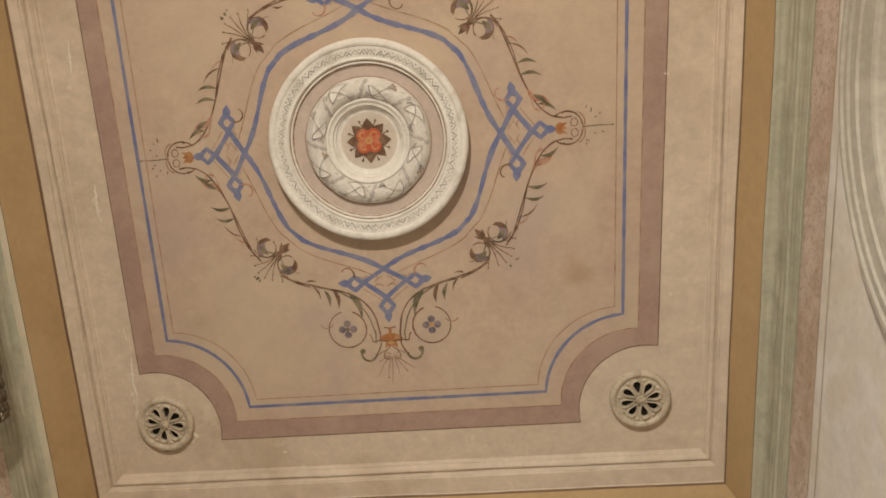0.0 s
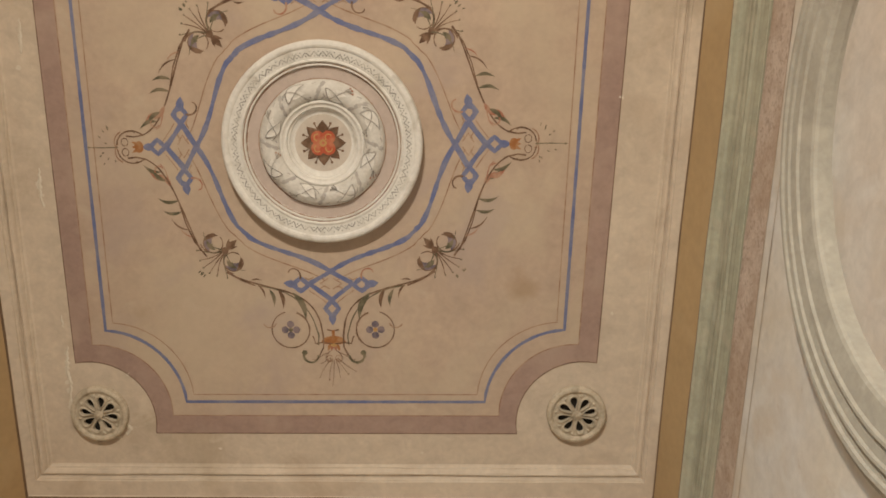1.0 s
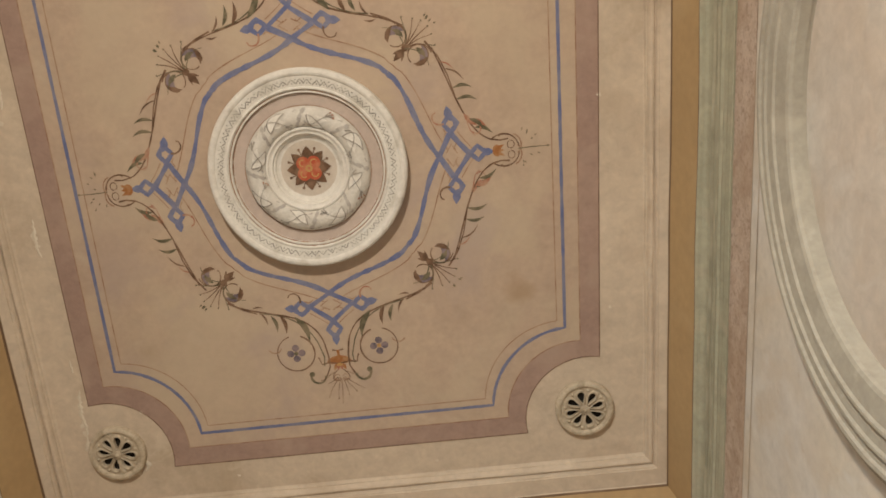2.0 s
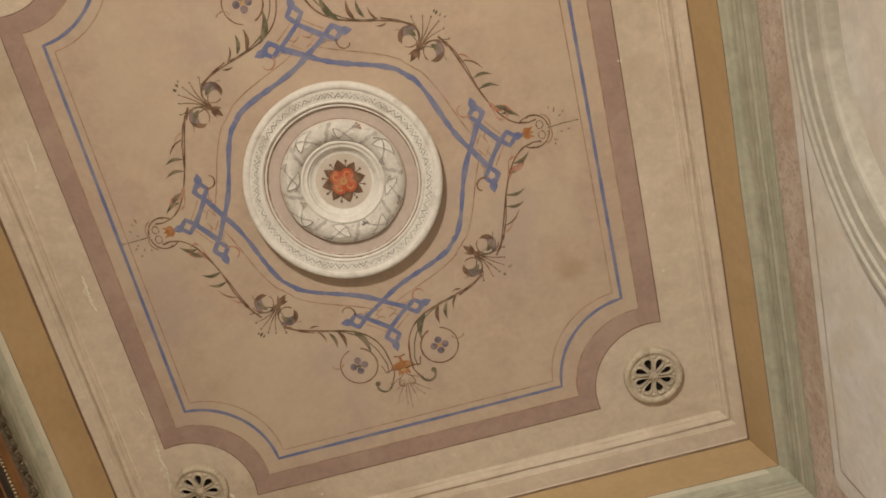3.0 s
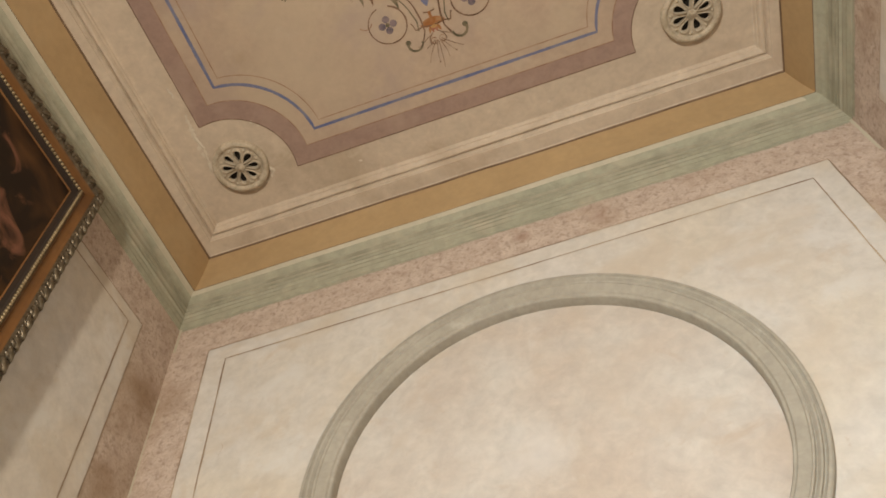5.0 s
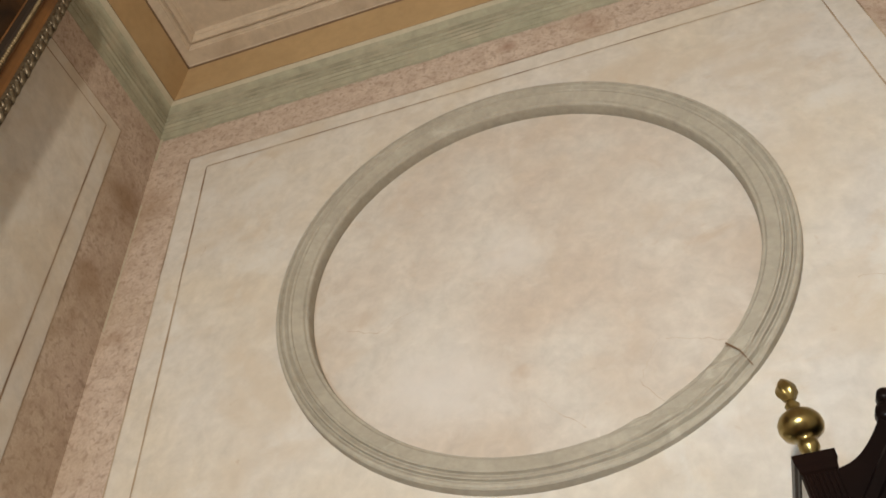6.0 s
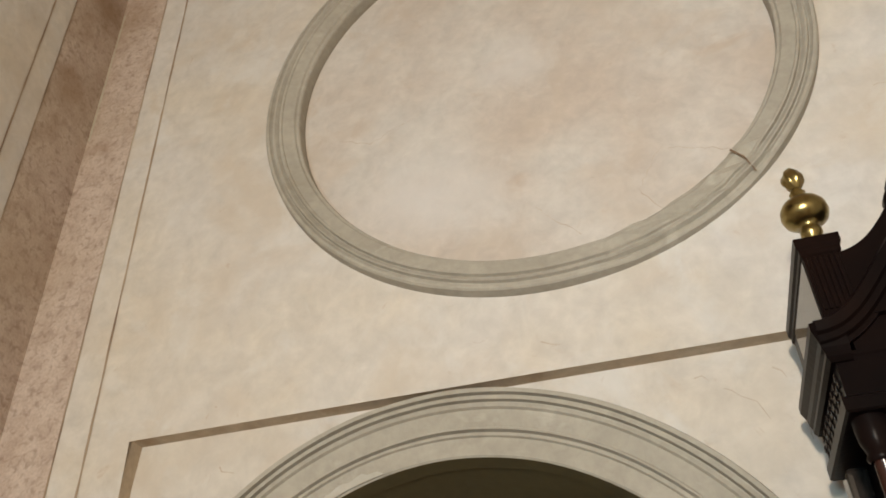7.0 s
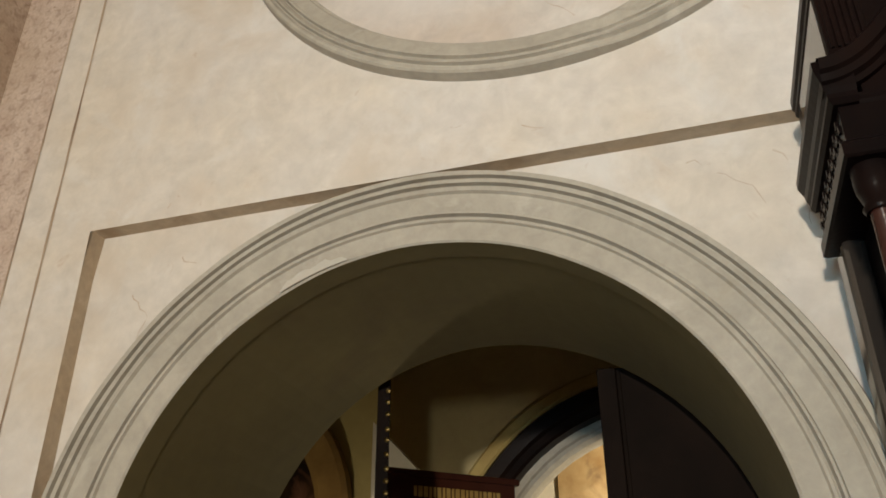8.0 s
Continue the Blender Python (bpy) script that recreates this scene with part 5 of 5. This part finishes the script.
# pediment: side blocks, board and swan necks
for sx in (-1, 1):
    x0, x1 = sorted((KX + sx * 0.268, KX + sx * 0.206))
    block = kpart("side_block", box((x0, -0.408, 2.187), (x1, KB - 0.01, 2.330), 0.003), EBONY)
    rings = [[(x0 - o, -0.408 - o, z), (x1 + o, -0.408 - o, z), (x1 + o, KB - 0.01, z), (x0 - o, KB - 0.01, z)] for o, z in ((0.000, 2.318), (0.004, 2.322), (0.004, 2.332), (0.008, 2.338), (0.008, 2.356), (0.002, 2.3595))]
    cap = loft(rings)
    cap.faces.new([cap.verts.new(p) for p in rings[-1]])
    kpart("cap", cap, EBONY, "", block)
    sidepanel = box((KX + sx * 0.269 - 0.0012, -0.400, 2.192), (KX + sx * 0.269 + 0.0012, -0.13, 2.316))
    kpart("side_panel", sidepanel, LACQUER, "polished dark side panel", block)
    for i in range(6):
        xx = x0 + 0.008 + i * 0.0092
        kpart("flute", box((xx - 0.0028, -0.4125, 2.208), (xx + 0.0028, -0.4075, 2.316), 0.0012), EBONY, "", block)
    # brass finial: flame over a flattened urn
    fx, fy = 0.5 * (x0 + x1), -0.375
    fin = kpart("finial", lathe([(0.0, 2.3598), (0.010, 2.3600), (0.008, 2.366), (0.011, 2.372), (0.018, 2.382), (0.0185, 2.392), (0.014, 2.399), (0.024, 2.404), (0.036, 2.413), (0.0405, 2.425), (0.0395, 2.437),
                                 (0.033, 2.448), (0.022, 2.456), (0.014, 2.460), (0.0125, 2.468), (0.014, 2.472), (0.010, 2.478), (0.007, 2.484)], 28, Matrix.Translation((fx, fy, 0))), BRASS, "polished brass urn finial", smooth=True)
    rings = []
    for k in range(15):
        t = k / 14
        r = 0.0175 * math.sin(math.pi * (0.12 + 0.88 * t)) ** 0.85 + 0.0005
        ring = []
        for i in range(24):
            a = 2 * math.pi * i / 24
            rr = r * (1 + 0.14 * math.sin(6 * a + 5 * t))
            ring.append((fx + rr * math.cos(a), fy + rr * math.sin(a), 2.482 + 0.050 * t))
        rings.append(ring)
    flame = kpart("flame", loft(rings), BRASS, "twisted brass flame", fin, True)
    for ob in (fin, flame):
        for v in ob.data.vertices:
            cx, cy = fx + KX * 0 - KX, fy - KY
            v.co = (cx + (v.co.x - cx) * 1.08 + 0.006, cy + (v.co.y - cy) * 1.08, 2.360 + (v.co.z - 2.360) * 1.10)

    def swan(t):
        """The neck's run from the cornice up to the scroll."""
        p = bezier((0.288, 2.158), (0.205, 2.158), (0.165, 2.25), (0.072, 2.345), 24)
        return p[t]
    pts = [swan(i) for i in range(25)]
    prof = [(0.000, -0.384), (0.000, -0.398), (0.008, -0.402), (0.012, -0.412), (0.022, -0.416), (0.026, -0.424), (0.043, -0.428), (0.047, -0.422), (0.049, -0.384)]
    rings = []
    for i, (u, z) in enumerate(pts):
        a, b = pts[max(0, i - 1)], pts[min(24, i + 1)]
        du, dz = b[0] - a[0], b[1] - a[1]
        s = math.hypot(du, dz)
        nu, nz = dz / s, -du / s
        if nz < 0:
            nu, nz = -nu, -nz
        rings.append([(KX + sx * (u + nu * (o - 0.02)), y, z + nz * (o - 0.02)) for o, y in prof])
    kpart("swan_neck", loft(rings, False), EBONY, "curved swan-neck moulding")
    board = bmesh.new()
    top = bezier((0.210, 2.322), (0.165, 2.325), (0.135, 2.355), (0.088, 2.420), 16)
    ring = top + [(0.060, 2.405), (0.050, 2.36), (0.04, 2.20), (0.21, 2.19)]
    for y in (-0.402, -0.378):
        board.faces.new([board.verts.new((KX + sx * u, y, z)) for u, z in ring])
    n = len(ring)
    board.verts.ensure_lookup_table()
    for i in range(n):
        board.faces.new((board.verts[i], board.verts[(i + 1) % n], board.verts[n + (i + 1) % n], board.verts[n + i]))
    kpart("pediment_board", board, EBONY)
    for r, u, z in ((0.022, 0.078, 2.415), (0.015, 0.070, 2.450)):
        kpart("scroll", lathe([(0.0, -0.020), (r * 0.6, -0.020), (r, -0.014), (r, 0.012), (r * 0.6, 0.018), (0, 0.018)], 18, Matrix.Translation((KX + sx * u, -0.392, z)) @ pose(0, 0, 0, 90, 0, 0)), EBONY, "", None, True)

# ---- the dim room beyond the arch ----
part_room = box((-2.2, 3.0, 0), (2.4, 3.2, 3.6))
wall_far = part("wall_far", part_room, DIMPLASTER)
tagged(wall_far, "dim ochre plaster wall of the room beyond", "wall", kind="structure")
for nm, lo, hi in (("wall_far_west", (-2.4, WT, 0), (-2.2, 3.2, 3.6)), ("wall_far_east", (1.3, WT, 0), (1.5, 3.2, 3.6))):
    tagged(part(nm, box(lo, hi), DIMPLASTER), "dim plaster side wall of the room beyond", "wall", kind="structure")
# groined ceiling of that room
vault = bmesh.new()
GX, GY = 16, 12
grid = []
for i in range(GX + 1):
    row = []
    for j in range(GY + 1):
        u, w = -1 + 2 * i / GX, -1 + 2 * j / GY
        z = 2.05 + 0.9 * max(math.sqrt(max(0.0, 1 - u * u)), math.sqrt(max(0.0, 1 - w * w)))
        row.append(vault.verts.new((-0.45 + 1.75 * u, 0.62 + 1.2 * (w + 1), z)))
    grid.append(row)
for i in range(GX):
    for j in range(GY):
        vault.faces.new((grid[i][j], grid[i + 1][j], grid[i + 1][j + 1], grid[i][j + 1]))
add_box(vault, (-2.4, WT, 3.0), (1.5, 3.2, 3.2))
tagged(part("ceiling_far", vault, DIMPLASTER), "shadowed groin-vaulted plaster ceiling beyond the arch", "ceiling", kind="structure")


def slab(a, b, thick, z0, z1, bevel=0.004):
    """An upright board from plan point a to b."""
    d = Vector((b[0] - a[0], b[1] - a[1], 0))
    bm = box((0, -thick / 2, z0), (d.length, thick / 2, z1), bevel)
    m = Matrix.Translation((a[0], a[1], 0)) @ Matrix.Rotation(math.atan2(d.y, d.x), 4, "Z")
    for v in bm.verts:
        v.co = m @ v.co
    return bm


def door_leaf(a, b, z1, studs):
    thing = empty("door_leaf", "dark stained wooden door leaf standing open in the archway", "door", group="open door leaves")
    part("leaf", slab(a, b, 0.030, 0.01, z1), BLACKWOOD, thing)
    d = Vector((b[0] - a[0], b[1] - a[1], 0)).normalized()
    part("edge_strip", slab((a[0] - 0.004 * d.x, a[1] - 0.004 * d.y), (a[0] + 0.014 * d.x, a[1] + 0.014 * d.y), 0.036, 0.01, z1), BLACKWOOD, thing)
    if studs:
        side = Vector((d.y, -d.x, 0))
        for i in range(22):
            p = Vector((a[0], a[1], 1.36 + 0.0365 * i + random.uniform(-0.004, 0.004))) + side * 0.012 - d * 0.006
            part("stud", lathe([(0.008, 0.0), (0.007, 0.005), (0.0, 0.008)], 8, Matrix.Translation(p) @ pose(0, 0, 0, 90, 0, 0)), BRASS, thing, "small brass stud")
    return thing


door_leaf((-0.600, 0.66), (-0.815, 1.20), 2.165, True)
# right leaf drawn wider than it is, its black filling the dark beside it
door_leaf((0.050, 0.69), (0.46, 0.76), 2.130, False)
part_post = slab((0.005, 0.68), (0.055, 0.68), 0.05, 0.0, 2.125)
tagged(part("door_post", part_post, BLACKWOOD), "dark wooden post of the inner doorway", "door post", kind="structure")

# reddish board with gilt lettering
screen = empty("wooden_screen", "reddish-brown wooden screen board with worn gilt lettering", "screen")
SA, SB = (-0.800, 1.20), (-0.430, 1.53)
part("board", slab(SA, SB, 0.035, 0.0, 2.030, 0.006), MAHOGANY, screen)
part("top_rail", slab((SA[0] - 0.012, SA[1] - 0.010), (SB[0] + 0.012, SB[1] + 0.010), 0.055, 2.018, 2.042, 0.006), MAHOGANY, screen)
sd = Vector((SB[0] - SA[0], SB[1] - SA[1], 0)).normalized()
front = Vector((sd.y, -sd.x, 0))
for row, (z, k0, k1) in enumerate(((1.970, 0.10, 0.42), (1.915, 0.06, 0.46))):
    s = k0
    while s < k1:
        w = random.uniform(0.008, 0.017)
        p = Vector((SA[0], SA[1], 0)) + sd * s + front * 0.0185
        q = p + sd * w
        part("gilt_bar", slab((p.x, p.y), (q.x, q.y), 0.004, z - random.uniform(0.016, 0.02), z + 0.018, 0.0), LETTERGILT, screen, "worn gilt bar")
        s += w + 0.006

# arched inner doorway to the right, with a lit room behind
IC, IY = (0.10, 1.60), 1.85


def ring_face(r, n=28):
    return [(IC[0] - r * math.cos(math.pi * i / n), IC[1] + r * math.sin(math.pi * i / n)) for i in range(n + 1)]


def leg(pts):
    return [(pts[0][0], 0.0)] + pts + [(pts[-1][0], 0.0)]


rings = [[(x, y, z) for x, z in leg(ring_face(r))] for r, y in ((0.79, IY + 0.14), (0.79, IY + 0.01), (0.80, IY), (0.825, IY - 0.01), (0.835, IY - 0.03), (0.885, IY - 0.035), (0.895, IY - 0.02), (0.90, IY + 0.14))]
tagged(part("trim", loft(rings, False), EBONY), "dark wooden arched door frame", "door frame", kind="structure")
rings = [[(x, y, z) for x, z in leg(ring_face(r))] for r, y in ((0.725, IY + 0.20), (0.725, IY + 0.11), (0.74, IY + 0.09), (0.757, IY + 0.095), (0.765, IY + 0.08), (0.79, IY + 0.08))]
tagged(part("trim", loft(rings, False), STONEGREY), "grey painted inner arch moulding", "door frame", kind="structure")
rings = [[(x, y, z) for x, z in leg(ring_face(r))] for r, y in ((0.898, IY + 0.03), (0.900, IY - 0.012), (0.910, IY - 0.022), (0.950, IY - 0.018), (0.962, IY - 0.004), (0.965, IY + 0.03))]
tagged(part("trim", loft(rings, False), YELLOWWALL), "yellowish plaster band round the inner doorway", "door frame", kind="structure")
wall_i = bmesh.new()
a, b = leg(ring_face(0.88)), []
for x, z in a:
    dx, dz = x - IC[0], max(z - IC[1], 0)
    if z <= IC[1]:
        b.append((-1.05 if x < IC[0] else 1.3, z))
    else:
        k = min((1.3 - IC[0]) / dx if dx > 1e-6 else 1e9, (-1.05 - IC[0]) / dx if dx < -1e-6 else 1e9, (3.1 - IC[1]) / dz)
        b.append((IC[0] + dx * k, IC[1] + dz * k))
for y, flip in ((IY + 0.02, 0), (IY + 0.13, 1)):
    va, vb = [wall_i.verts.new((x, y, z)) for x, z in a], [wall_i.verts.new((x, y, z)) for x, z in b]
    for i in range(len(a) - 1):
        wall_i.faces.new((va[i], va[i + 1], vb[i + 1], vb[i]))
va = [wall_i.verts.new(p) for p in ((-1.05, IY + 0.02, 0), (-1.05, IY + 0.13, 0), (-1.05, IY + 0.13, 3.1), (-1.05, IY + 0.02, 3.1))]
wall_i.faces.new(va)
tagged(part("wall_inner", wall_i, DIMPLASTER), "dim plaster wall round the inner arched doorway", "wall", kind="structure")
lit = part("wall_lit", box((-0.6, 2.75, 0), (1.3, 2.8, 3.0)), WHITEPLASTER)
tagged(lit, "brightly lit pale plaster wall seen through the inner doorway", "wall", kind="structure")
pic = empty("wall_painting", "faded brown and gold wall painting in the lit room", "painting")
part("panel", box((-0.47, 2.735, 1.4), (0.20, 2.749, 2.6), 0.004), surface("faded_painting", (0.30, 0.17, 0.06), (0.50, 0.36, 0.18), 7, 40, stain=(0.12, 0.06, 0.03), stain_scale=9), pic)
area_lamp("inner_lamp", (0.55, 2.1, 2.3), (0.1, 2.75, 2.0), 0.15, 30, (1.0, 0.88, 0.66))

# curved gilt border with a dark picture, on the far west side
icon = empty("arched_picture", "dark arched picture in a broad gilt border", "picture")
rings = []
for r, y in ((0.45, 1.40), (0.45, 1.375), (0.47, 1.365), (0.56, 1.365), (0.58, 1.375), (0.58, 1.42)):
    pts = [(-1.585 - r * math.cos(math.pi * i / 24), 1.92 + r * math.sin(math.pi * i / 24)) for i in range(25)]
    rings.append([(x, y, z) for x, z in [(pts[0][0], 0.9)] + pts + [(pts[-1][0], 0.9)]])
part("border", loft(rings, False), GOLDBAND, icon, "worn gilt border")
bm = bmesh.new()
pts = [(-1.585 - 0.455 * math.cos(math.pi * i / 24), 1.92 + 0.455 * math.sin(math.pi * i / 24)) for i in range(25)]
bm.faces.new([bm.verts.new((x, 1.40, z)) for x, z in [(pts[0][0], 0.9)] + pts + [(pts[-1][0], 0.9)]])
part("picture_field", bm, m_canvas, icon)
wall_w = box((-2.2, 1.43, 0), (-0.915, 1.55, 3.0))
tagged(part("wall_pier", wall_w, YELLOWWALL), "yellowish plaster pier beyond the arch", "wall", kind="structure")

# lit gable of the vault beyond the door leaf, and an unseen fill lamp
gable = bmesh.new()
for y in (1.36, 1.425):
    gable.faces.new([gable.verts.new((x, y, z)) for x, z in ((-0.915, 1.90), (-0.60, 1.90), (-0.745, 2.075), (-0.915, 2.255))])
gable.verts.ensure_lookup_table()
for i in range(4):
    gable.faces.new([gable.verts[k] for k in (i, (i + 1) % 4, 4 + (i + 1) % 4, 4 + i)])
tagged(part("trim", gable, WHITEPLASTER), "pale lit plaster web of the vault", "vault web", kind="structure")
area_lamp("passage_fill", (-0.98, 0.95, 1.30), (-0.78, 1.5, 2.40), 0.06, 3.2, (1.0, 0.9, 0.68))

# ---- repairs of the plaster ----
PATCH = surface("repair_plaster", (0.47, 0.455, 0.42), (0.41, 0.385, 0.325), 14, 60, stain=(0.45, 0.40, 0.33), stain_scale=16)
bm = bmesh.new()
low, high = [], []
for i in range(15):
    a = radians(103 + 14 * i / 14)
    k = math.sin(math.pi * i / 14) ** 0.5
    for side, r in ((low, AR + 0.003), (high, AR + 0.006 + (0.018 + 0.016 * noise.noise(Vector((i * 1.9, 2, 0)))) * k)):
        side.append(bm.verts.new((AX + r * math.cos(a), -0.0128, AZ + r * math.sin(a))))
for i in range(14):
    bm.faces.new((low[i], low[i + 1], high[i + 1], high[i]))
part("plaster_patch", bm, PATCH, archivolt, "pale repair patch")
for pts, w in (([(0.36, 2.30), (0.42, 2.26), (0.44, 2.20)], 0.0030), ([(0.47, 2.33), (0.50, 2.29)], 0.0040), ([(0.30, 2.34), (0.35, 2.325)], 0.0030), ([(-1.02, 2.22), (-0.97, 2.15), (-0.99, 2.08)], 0.0028),
               ([(-0.90, 2.30), (-0.84, 2.27)], 0.0036), ([(0.52, 2.22), (0.50, 2.14)], 0.0034)):
    crack(Matrix.Translation((0, RD, 0)) @ NORTH, pts, w)
